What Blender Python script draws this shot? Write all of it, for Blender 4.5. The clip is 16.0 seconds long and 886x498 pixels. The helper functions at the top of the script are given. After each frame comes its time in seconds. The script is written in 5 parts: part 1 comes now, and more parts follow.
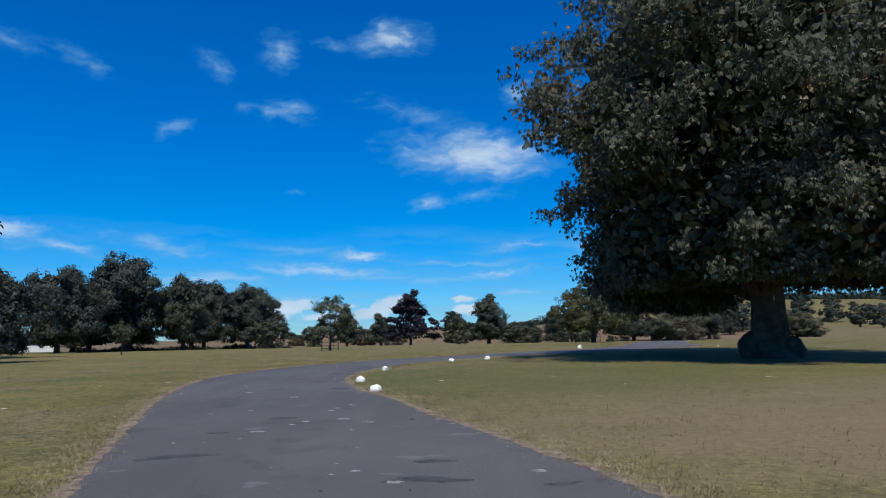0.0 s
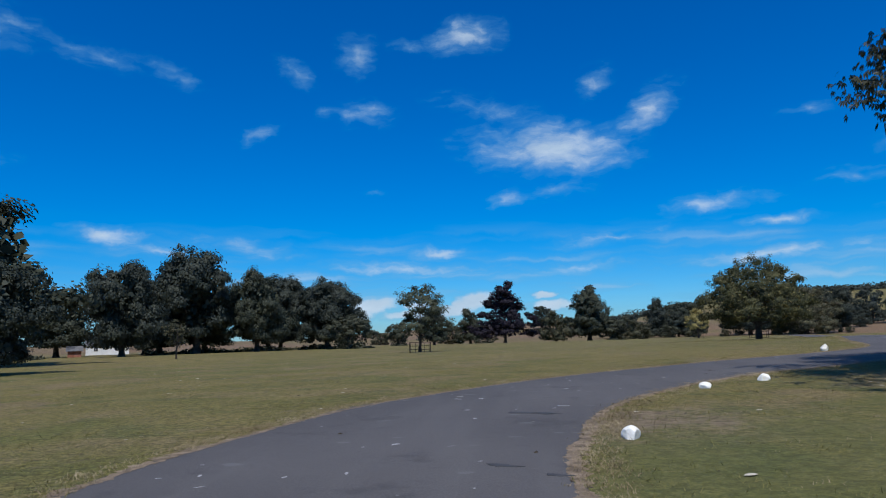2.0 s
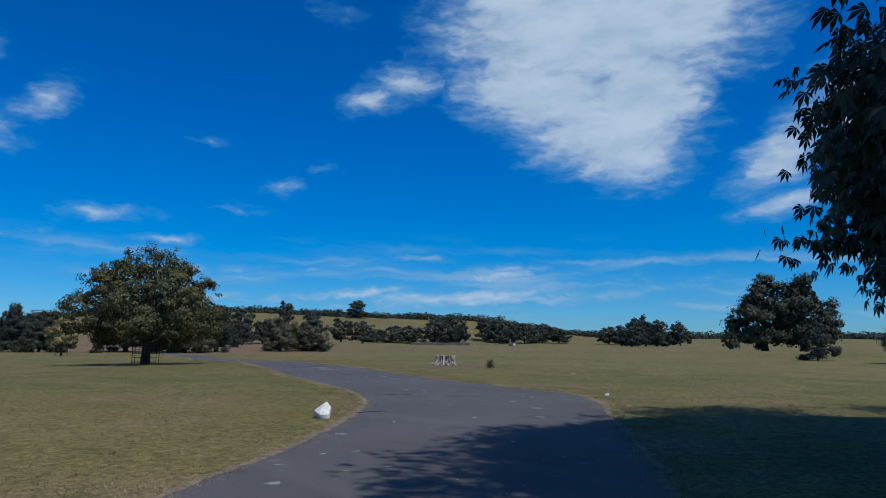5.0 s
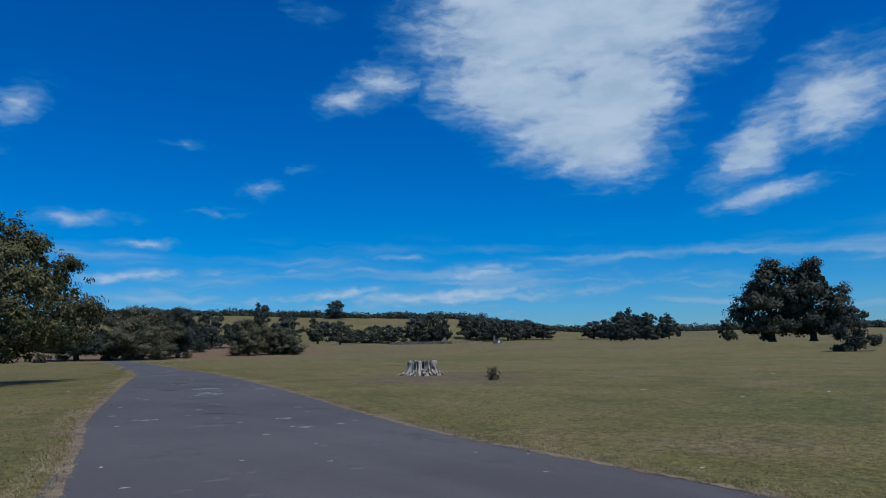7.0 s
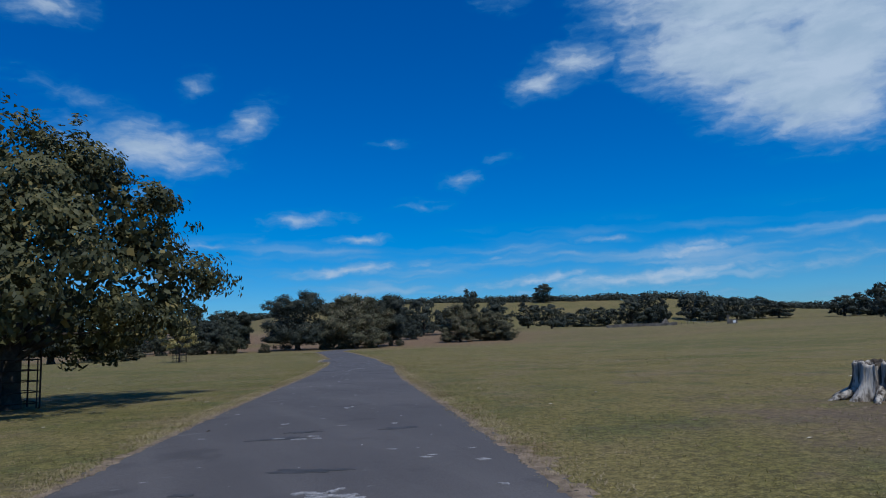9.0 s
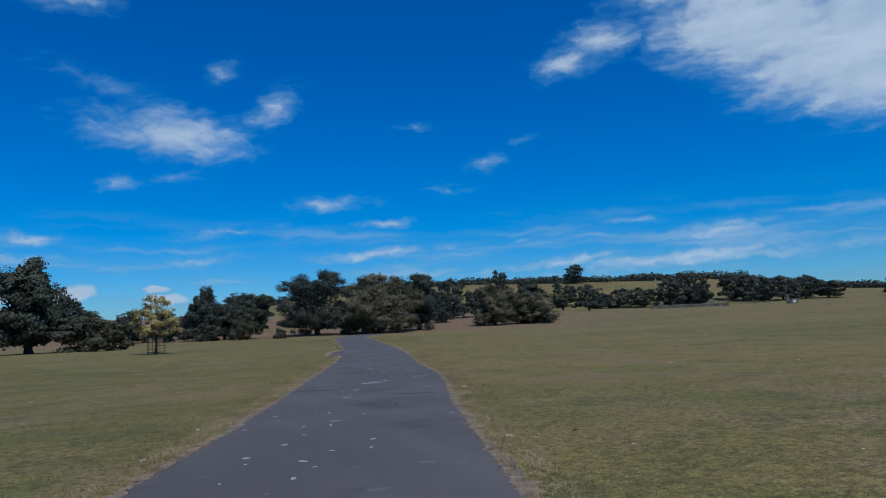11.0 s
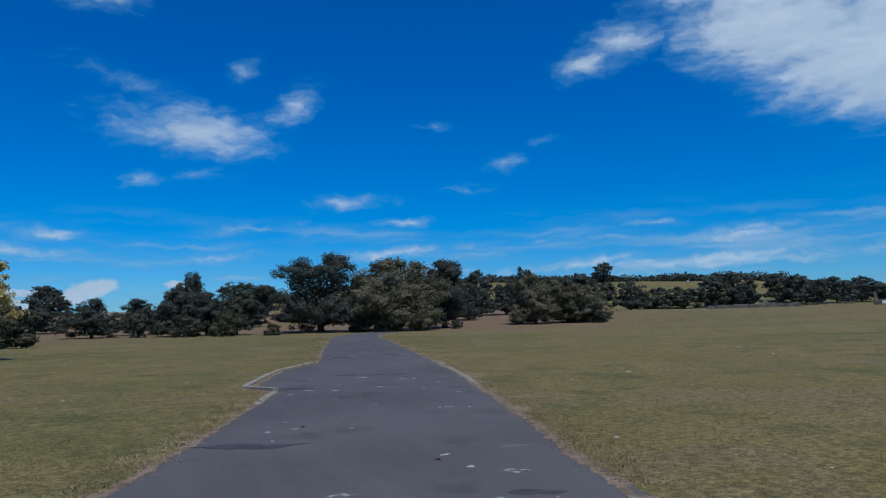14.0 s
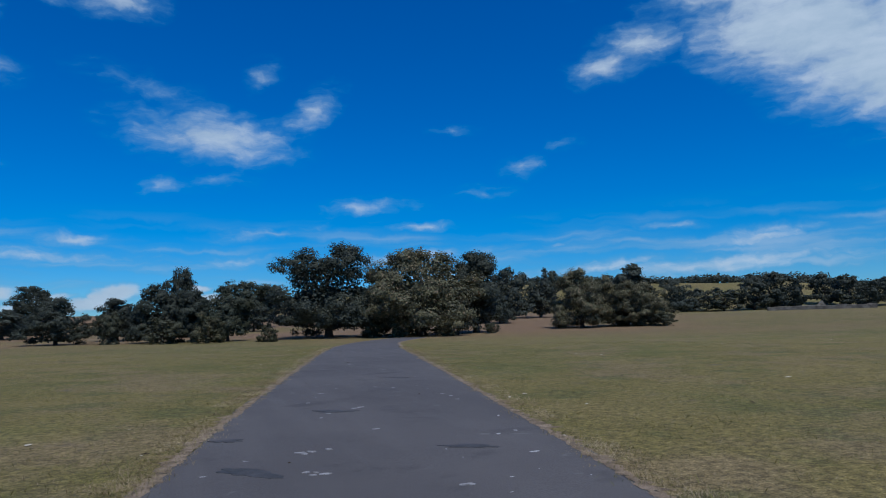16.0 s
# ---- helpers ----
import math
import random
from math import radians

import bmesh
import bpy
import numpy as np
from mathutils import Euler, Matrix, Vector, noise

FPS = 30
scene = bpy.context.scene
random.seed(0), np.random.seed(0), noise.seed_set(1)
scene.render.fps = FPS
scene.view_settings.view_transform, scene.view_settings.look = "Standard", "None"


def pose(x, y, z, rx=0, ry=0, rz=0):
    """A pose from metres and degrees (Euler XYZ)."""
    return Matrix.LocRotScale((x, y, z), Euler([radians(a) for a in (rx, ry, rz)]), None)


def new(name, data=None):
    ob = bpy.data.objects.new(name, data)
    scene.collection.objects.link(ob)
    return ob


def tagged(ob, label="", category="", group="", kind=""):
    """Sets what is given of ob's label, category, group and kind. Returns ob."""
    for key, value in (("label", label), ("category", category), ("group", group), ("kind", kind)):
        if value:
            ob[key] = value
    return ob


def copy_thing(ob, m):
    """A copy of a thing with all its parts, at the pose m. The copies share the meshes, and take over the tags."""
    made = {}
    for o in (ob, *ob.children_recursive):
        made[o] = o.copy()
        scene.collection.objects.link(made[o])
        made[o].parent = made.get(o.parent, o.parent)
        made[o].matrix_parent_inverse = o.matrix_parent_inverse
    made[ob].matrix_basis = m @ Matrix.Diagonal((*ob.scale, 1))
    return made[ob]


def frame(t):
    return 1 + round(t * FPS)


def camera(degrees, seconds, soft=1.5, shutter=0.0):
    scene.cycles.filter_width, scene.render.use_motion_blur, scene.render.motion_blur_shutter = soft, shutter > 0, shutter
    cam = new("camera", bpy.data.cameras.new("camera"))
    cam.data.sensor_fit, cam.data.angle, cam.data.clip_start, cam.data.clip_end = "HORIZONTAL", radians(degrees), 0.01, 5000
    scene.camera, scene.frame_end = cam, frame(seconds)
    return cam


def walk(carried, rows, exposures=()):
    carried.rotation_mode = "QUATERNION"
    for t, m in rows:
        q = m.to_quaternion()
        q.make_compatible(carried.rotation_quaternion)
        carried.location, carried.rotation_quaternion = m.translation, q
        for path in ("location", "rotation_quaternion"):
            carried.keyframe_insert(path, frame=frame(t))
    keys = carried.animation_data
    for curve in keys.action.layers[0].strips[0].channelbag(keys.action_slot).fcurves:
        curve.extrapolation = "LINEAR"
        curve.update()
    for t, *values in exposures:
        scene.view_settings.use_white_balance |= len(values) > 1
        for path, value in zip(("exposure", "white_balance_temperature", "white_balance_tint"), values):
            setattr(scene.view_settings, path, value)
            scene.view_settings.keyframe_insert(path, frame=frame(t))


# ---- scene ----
cam = camera(65.5, 16.0, soft=1.0)
PATH = [
    (0.0, pose(-0.00, -0.00, -0.00, 97.49, 0.82, -0.00)),
    (0.5, pose(-0.65, 3.72, 0.08, 98.11, 1.11, 5.31)),
    (1.0, pose(-1.46, 7.36, 0.11, 97.86, 1.31, 8.67)),
    (1.5, pose(-2.26, 10.94, 0.17, 97.78, 1.54, 9.01)),
    (2.0, pose(-2.95, 14.52, 0.17, 97.37, 1.47, 6.75)),
    (2.5, pose(-3.33, 18.04, 0.14, 97.74, 0.73, 2.24)),
    (3.0, pose(-3.28, 21.44, 0.20, 97.77, 0.25, -4.86)),
    (3.5, pose(-2.69, 24.60, 0.33, 97.94, -0.28, -14.80)),
    (4.0, pose(-1.50, 27.50, 0.42, 98.02, -0.52, -24.67)),
    (4.5, pose(0.07, 30.09, 0.44, 98.06, -0.58, -33.93)),
    (5.0, pose(1.95, 32.41, 0.49, 98.21, -0.52, -41.85)),
    (5.2, pose(2.78, 33.30, 0.51, 97.94, -0.32, -44.41)),
    (6.2, pose(7.28, 37.73, 0.57, 97.87, 0.46, -51.17)),
    (7.3, pose(12.06, 43.78, 0.59, 97.95, 1.24, -39.50)),
    (7.5, pose(12.83, 45.05, 0.58, 97.74, 1.46, -37.58)),
    (8.0, pose(14.64, 48.31, 0.61, 98.06, 2.05, -33.04)),
    (8.5, pose(16.25, 51.72, 0.67, 97.73, 2.27, -28.89)),
    (9.0, pose(17.80, 55.28, 0.69, 97.27, 2.09, -26.35)),
    (9.2, pose(18.41, 56.74, 0.70, 97.30, 2.17, -25.83)),
    (10.2, pose(21.33, 64.29, 0.82, 96.65, 2.27, -24.35)),
    (11.3, pose(24.41, 73.16, 0.82, 95.85, 2.41, -24.18)),
    (11.5, pose(24.99, 74.80, 0.80, 95.92, 2.21, -24.09)),
    (12.0, pose(26.44, 78.94, 0.73, 95.88, 2.02, -23.88)),
    (12.5, pose(27.96, 83.24, 0.61, 95.65, 1.75, -23.60)),
    (13.0, pose(29.50, 87.66, 0.50, 95.42, 1.46, -23.33)),
    (13.5, pose(31.02, 92.25, 0.40, 95.62, 1.51, -23.08)),
    (14.0, pose(32.61, 97.00, 0.28, 95.95, 1.44, -22.76)),
    (14.5, pose(34.24, 101.93, 0.21, 96.27, 1.21, -22.40)),
    (15.0, pose(35.82, 106.86, 0.20, 96.67, 0.78, -22.04)),
    (15.5, pose(37.26, 111.85, 0.21, 96.86, 0.89, -21.58)),
    (16.0, pose(38.66, 116.85, 0.21, 96.32, 1.48, -21.28)),
]
walk(cam, PATH, exposures=[(0.0, 0.12, 6150, 10), (1.0, 0.10, 6120, 10), (2.0, -0.02, 6050, 10), (3.5, -0.16, 5920, 10), (5.0, -0.24, 5880, 10), (8.5, -0.32, 5800, 10), (12.0, -0.28, 5800, 10), (16.0, -0.27, 5820, 10)])

# ---- light ----
SUN_EL, SUN_AZ = 60.0, 175.0          # degrees; azimuth clockwise from +y
world = bpy.data.worlds.new("sky")
scene.world = world
world.use_nodes = True


def wire(tree, a, b):
    tree.links.new(a, b)


def math_node(tree, op, a, b=None, clamp=False):
    n = tree.nodes.new("ShaderNodeMath")
    n.operation, n.use_clamp = op, clamp
    for i, v in enumerate((a, b)):
        if v is None:
            continue
        if isinstance(v, (int, float)):
            n.inputs[i].default_value = v
        else:
            wire(tree, v, n.inputs[i])
    return n.outputs[0]


def range_node(tree, value, lo, hi, to_lo=0.0, to_hi=1.0, smooth=True):
    n = tree.nodes.new("ShaderNodeMapRange")
    n.interpolation_type = "SMOOTHSTEP" if smooth else "LINEAR"
    wire(tree, value, n.inputs["Value"])
    for key, v in (("From Min", lo), ("From Max", hi), ("To Min", to_lo), ("To Max", to_hi)):
        n.inputs[key].default_value = v
    return n.outputs["Result"]


def mix_color(tree, fac, a, b, blend="MIX"):
    n = tree.nodes.new("ShaderNodeMix")
    n.data_type, n.blend_type = "RGBA", blend
    for key, v in ((0, fac), (6, a), (7, b)):
        if isinstance(v, (int, float)):
            n.inputs[key].default_value = v
        elif isinstance(v, tuple):
            n.inputs[key].default_value = (*v, 1)
        else:
            wire(tree, v, n.inputs[key])
    return n.outputs[2]


def noise_node(tree, vector, scale, detail=4.0, rough=0.55, out="Fac"):
    n = tree.nodes.new("ShaderNodeTexNoise")
    n.inputs["Scale"].default_value, n.inputs["Detail"].default_value, n.inputs["Roughness"].default_value = scale, detail, rough
    if vector is not None:
        wire(tree, vector, n.inputs["Vector"])
    return n.outputs[out]


# clouds: azimuth, elevation, half width, half height, tilt, density (degrees)
CLOUDS_HIGH = [
    (-18.7, 21.5, 2.0, 0.8, -25, 0.80), (-13.6, 23.0, 1.9, 1.4, 20, 0.90), (-4.1, 24.4, 3.2, 1.2, 6, 1.10), (-9.3, 23.8, 1.9, 0.5, -5, 0.60),
    (-12.9, 18.4, 2.6, 1.1, -6, 0.75), (-16.2, 18.5, 0.7, 0.6, 0, 0.55), (-22.0, 16.4, 2.0, 0.6, 30, 0.70), (2.6, 15.2, 6.5, 1.9, -4, 1.35),
    (-2.0, 18.5, 6.0, 1.2, -14, 0.55), (-1.2, 11.2, 1.7, 0.7, 4, 0.85), (3.0, 12.1, 4.1, 1.2, 8, 0.55), (6.7, 20.1, 1.8, 1.3, 25, 0.70),
    (10.8, 17.5, 3.1, 1.2, 38, 0.95), (28.4, 12.8, 1.9, 0.8, 6, 0.95), (31.6, 14.5, 1.7, 0.5, 4, 0.75), (22.4, 16.0, 2.3, 0.5, 3, 0.50),
    (26.4, 10.8, 2.0, 0.7, -4, 0.50), (35.5, 20.3, 3.1, 1.2, 6, 1.20), (-28.4, 20.6, 2.6, 0.7, -18, 0.60), (-41.0, 22.3, 3.2, 1.8, -10, 0.65),
    (-34.5, 21.5, 5.0, 0.9, -8, 0.55), (-40.8, 13.4, 1.9, 1.0, 0, 0.70), (-12.0, 12.1, 1.4, 0.3, 0, 0.50), (32.3, 26.9, 2.7, 1.1, -10, 0.60),
]
CLOUDS_BIG = [
    (53.7, 25.4, 11.4, 4.2, 0, 2.20), (51.1, 20.6, 8.3, 3.0, -10, 2.00), (56.1, 16.6, 6.1, 2.8, -8, 1.90), (58.4, 20.0, 5.2, 4.9, 0, 2.00),
    (47.9, 28.2, 6.7, 3.6, -20, 1.80), (60.1, 25.4, 7.8, 4.2, 0, 2.00), (38.4, 21.7, 3.8, 1.5, 5, 1.20), (68.5, 14.7, 4.6, 1.9, 38, 1.50),
    (68.8, 11.0, 5.0, 1.0, 12, 1.20), (74.3, 17.6, 5.3, 3.0, 20, 1.40), (54.8, 17.8, 7.5, 3.9, -15, 1.70),
]
CLOUDS_LOW = [
    (16.0, 9.9, 4.4, 0.8, 3, 0.74), (20.0, 8.2, 2.8, 0.4, 2, 1.08), (-7.2, 7.0, 3.1, 0.5, 0, 1.15), (7.5, 7.8, 5.2, 0.6, 4, 0.94),
    (19.5, 5.8, 7.6, 0.6, 4, 1.15), (-9.6, 5.8, 8.5, 0.7, -2, 1.01), (4.7, 5.5, 7.5, 0.6, 2, 0.81), (34.3, 4.4, 8.4, 0.6, 5, 1.01),
    (-22.5, 7.5, 5.2, 1.0, -8, 0.88), (21.7, 15.9, 1.8, 0.3, 0, 0.54), (39.8, 7.4, 2.7, 0.4, -2, 0.94), (46.4, 6.1, 4.2, 0.7, 5, 1.15),
    (43.6, 4.2, 16.1, 1.1, 5, 1.08), (14.2, 9.7, 3.4, 0.8, 3, 0.81), (24.8, 10.8, 2.9, 0.7, -3, 0.68), (30.8, 6.4, 2.6, 0.3, 3, 0.81),
    (56.8, 4.6, 7.9, 0.8, 8, 0.94), (-32.8, 8.3, 2.9, 0.7, -6, 1.22), (-29.1, 7.2, 4.7, 0.7, -6, 0.88), (-4.2, 2.9, 1.6, 0.6, 6, 2.20),
    (-6.2, 2.2, 2.0, 0.4, 0, 2.20), (1.6, 3.3, 0.8, 0.3, 0, 2.20), (2.4, 2.4, 1.4, 0.4, 0, 2.20), (-13.6, 2.2, 1.3, 0.6, 0, 2.20),
    (-8.7, 2.8, 1.4, 0.3, 0, 2.20), (-9.0, 2.0, 2.4, 0.4, 0, 2.20), (-5.3, 2.6, 1.1, 0.4, 8, 2.20), (-12.5, 2.8, 2.0, 0.6, 5, 2.20),
]


def build_sky(tree):
    tree.nodes.clear()
    sky = tree.nodes.new("ShaderNodeTexSky")
    sky.sky_type, sky.sun_disc = "NISHITA", False
    sky.sun_elevation, sky.sun_rotation = radians(SUN_EL), radians(SUN_AZ)
    sky.air_density, sky.dust_density, sky.ozone_density = 1.0, 0.2, 4.0
    hue = tree.nodes.new("ShaderNodeHueSaturation")
    hue.inputs["Saturation"].default_value, hue.inputs["Value"].default_value = 1.25, 1.0
    wire(tree, sky.outputs[0], hue.inputs["Color"])
    coord = tree.nodes.new("ShaderNodeTexCoord").outputs["Generated"]
    split = tree.nodes.new("ShaderNodeSeparateXYZ")
    wire(tree, coord, split.inputs[0])
    azim = math_node(tree, "MULTIPLY", math_node(tree, "ARCTAN2", split.outputs[0], split.outputs[1]), 180 / math.pi)
    elev = math_node(tree, "MULTIPLY", math_node(tree, "ARCSINE", split.outputs[2]), 180 / math.pi)
    tint = mix_color(tree, range_node(tree, elev, -2.0, 11.0), (0.40, 0.66, 1.0), (0.0, 0.62, 1.02))
    tint = mix_color(tree, range_node(tree, elev, 29.0, 46.0), tint, (0.90, 0.92, 0.95))
    blue = mix_color(tree, 1.0, hue.outputs[0], tint, "MULTIPLY")
    flat = tree.nodes.new("ShaderNodeCombineXYZ")
    wire(tree, azim, flat.inputs[0])
    wire(tree, elev, flat.inputs[1])
    bend = tree.nodes.new("ShaderNodeVectorMath")
    bend.operation = "MULTIPLY_ADD"
    warp = noise_node(tree, flat.outputs[0], 0.38, 4.0, 0.55, "Color")
    off = tree.nodes.new("ShaderNodeVectorMath")
    off.operation = "SUBTRACT"
    wire(tree, warp, off.inputs[0])
    off.inputs[1].default_value = (0.5, 0.5, 0.5)
    wire(tree, off.outputs[0], bend.inputs[0])
    bend.inputs[1].default_value = (3.0, 1.3, 0)
    wire(tree, flat.outputs[0], bend.inputs[2])
    total = None
    for a, e, w, h, tilt, dens in CLOUDS_HIGH + CLOUDS_BIG + CLOUDS_LOW:
        place = tree.nodes.new("ShaderNodeMapping")
        place.vector_type = "TEXTURE"
        place.inputs["Location"].default_value = (a, e, 0)
        place.inputs["Rotation"].default_value = (0, 0, radians(tilt))
        place.inputs["Scale"].default_value = (w * 1.6, h * 1.75, 1)
        wire(tree, bend.outputs[0], place.inputs["Vector"])
        ball = tree.nodes.new("ShaderNodeTexGradient")
        ball.gradient_type = "SPHERICAL"
        wire(tree, place.outputs[0], ball.inputs[0])
        one = math_node(tree, "MULTIPLY", ball.outputs["Fac"], dens)
        total = one if total is None else math_node(tree, "MAXIMUM", total, one)
    stretch = tree.nodes.new("ShaderNodeMapping")
    stretch.inputs["Scale"].default_value = (0.42, 1.15, 1)
    stretch.inputs["Rotation"].default_value = (0, 0, radians(-12))
    wire(tree, bend.outputs[0], stretch.inputs["Vector"])
    grain = noise_node(tree, stretch.outputs[0], 0.42, 5.0, 0.56)
    wisp = noise_node(tree, stretch.outputs[0], 1.4, 3.0, 0.5)
    ragged = math_node(tree, "ADD", math_node(tree, "MULTIPLY", math_node(tree, "SUBTRACT", grain, 0.5), 1.0),
                       math_node(tree, "MULTIPLY", math_node(tree, "SUBTRACT", wisp, 0.5), 0.8))
    puff = math_node(tree, "ADD", total, math_node(tree, "MULTIPLY", ragged, range_node(tree, total, 0.0, 0.35)))
    puff = range_node(tree, puff, 0.08, 1.55)
    # long thin streaks low in the sky
    thin = tree.nodes.new("ShaderNodeMapping")
    thin.inputs["Scale"].default_value = (0.05, 0.5, 1)
    thin.inputs["Rotation"].default_value = (0, 0, radians(3))
    wire(tree, bend.outputs[0], thin.inputs["Vector"])
    streak = range_node(tree, noise_node(tree, thin.outputs[0], 1.5, 3.0, 0.45), 0.40, 0.72)
    band = math_node(tree, "MULTIPLY", range_node(tree, elev, 0.5, 3.0), range_node(tree, elev, 6.0, 10.5, 1.0, 0.0))
    streak = math_node(tree, "MULTIPLY", math_node(tree, "MULTIPLY", streak, band), 0.6)
    cover = math_node(tree, "MULTIPLY", math_node(tree, "MAXIMUM", puff, streak), 0.95)
    thick = mix_color(tree, range_node(tree, grain, 0.3, 0.7), (3.9, 5.0, 6.0), (5.2, 6.1, 6.9))
    white = mix_color(tree, range_node(tree, cover, 0.1, 0.8), (1.3, 3.5, 5.5), thick)
    mixed = mix_color(tree, cover, blue, white)
    back = tree.nodes.new("ShaderNodeBackground")
    back.inputs["Strength"].default_value = 0.112
    wire(tree, mixed, back.inputs["Color"])
    out = tree.nodes.new("ShaderNodeOutputWorld")
    wire(tree, back.outputs[0], out.inputs["Surface"])


build_sky(world.node_tree)
sun_data = bpy.data.lights.new("sun", "SUN")
sun_data.energy, sun_data.angle, sun_data.color = 3.9, radians(0.53), (1.0, 0.95, 0.86)
sun = new("sun", sun_data)
sun.rotation_euler = (radians(90 - SUN_EL), 0, radians(180 - SUN_AZ))
sun.location = (0, 0, 60)

# ---- materials ----


def material(name, rough=0.8, metal=0.0):
    m = bpy.data.materials.new(name)
    m.use_nodes = True
    t = m.node_tree
    shader = t.nodes["Principled BSDF"]
    shader.inputs["Roughness"].default_value, shader.inputs["Metallic"].default_value = rough, metal
    shader.inputs["Specular IOR Level"].default_value = 0.25
    return m, t, shader


def world_xy(t):
    return t.nodes.new("ShaderNodeNewGeometry").outputs["Position"]


def bump(t, shader, height, strength, distance):
    n = t.nodes.new("ShaderNodeBump")
    n.inputs["Strength"].default_value, n.inputs["Distance"].default_value = strength, distance
    wire(t, height, n.inputs["Height"])
    wire(t, n.outputs[0], shader.inputs["Normal"])


def mottled(name, dark, light, scale, rough=0.8, fine=8.0, bump_height=0.01, metal=0.0, spots=None):
    """Two tones at two scales with fine relief, and optional spots (colour, scale, threshold)."""
    m, t, shader = material(name, rough, metal)
    p = t.nodes.new("ShaderNodeTexCoord").outputs["Object"]
    big = range_node(t, noise_node(t, p, scale), 0.3, 0.7)
    small = noise_node(t, p, scale * fine, 6.0, 0.65)
    c = mix_color(t, big, dark, light)
    c = mix_color(t, 0.55, c, mix_color(t, range_node(t, small, 0.3, 0.7), (0.35, 0.35, 0.35), (0.75, 0.75, 0.75)), "OVERLAY")
    if spots:
        c = mix_color(t, range_node(t, noise_node(t, p, spots[1], 3.0), spots[2], spots[2] + 0.08), c, spots[0])
    wire(t, c, shader.inputs["Base Color"])
    bump(t, shader, small, 0.6, bump_height)
    return m


def leaf_material(name, dark, light, odd=None, share=0.12, upright=False):
    m, t, shader = material(name, 0.62)
    rnd = t.nodes.new("ShaderNodeNewGeometry").outputs["Random Per Island"]
    p = t.nodes.new("ShaderNodeTexCoord").outputs["Object"]
    # clustered pale patches paint sunlit sprays into the leaf colour
    patch = range_node(t, noise_node(t, p, 0.85, 4.0, 0.6), 0.35, 0.65)
    c = mix_color(t, math_node(t, "ADD", math_node(t, "MULTIPLY", rnd, 0.22), math_node(t, "MULTIPLY", patch, 0.78)), dark, light)
    if odd:
        c = mix_color(t, math_node(t, "GREATER_THAN", rnd, 1 - share), c, odd)
    wire(t, c, shader.inputs["Base Color"])
    glow = t.nodes.new("ShaderNodeBsdfTranslucent")
    wire(t, c, glow.inputs["Color"])
    if upright:
        shader.inputs["Roughness"].default_value = 0.9
    both = t.nodes.new("ShaderNodeMixShader")
    both.inputs[0].default_value = 0.15 if upright else 0.22
    wire(t, shader.outputs[0], both.inputs[1])
    wire(t, glow.outputs[0], both.inputs[2])
    wire(t, both.outputs[0], t.nodes["Material Output"].inputs["Surface"])
    return m


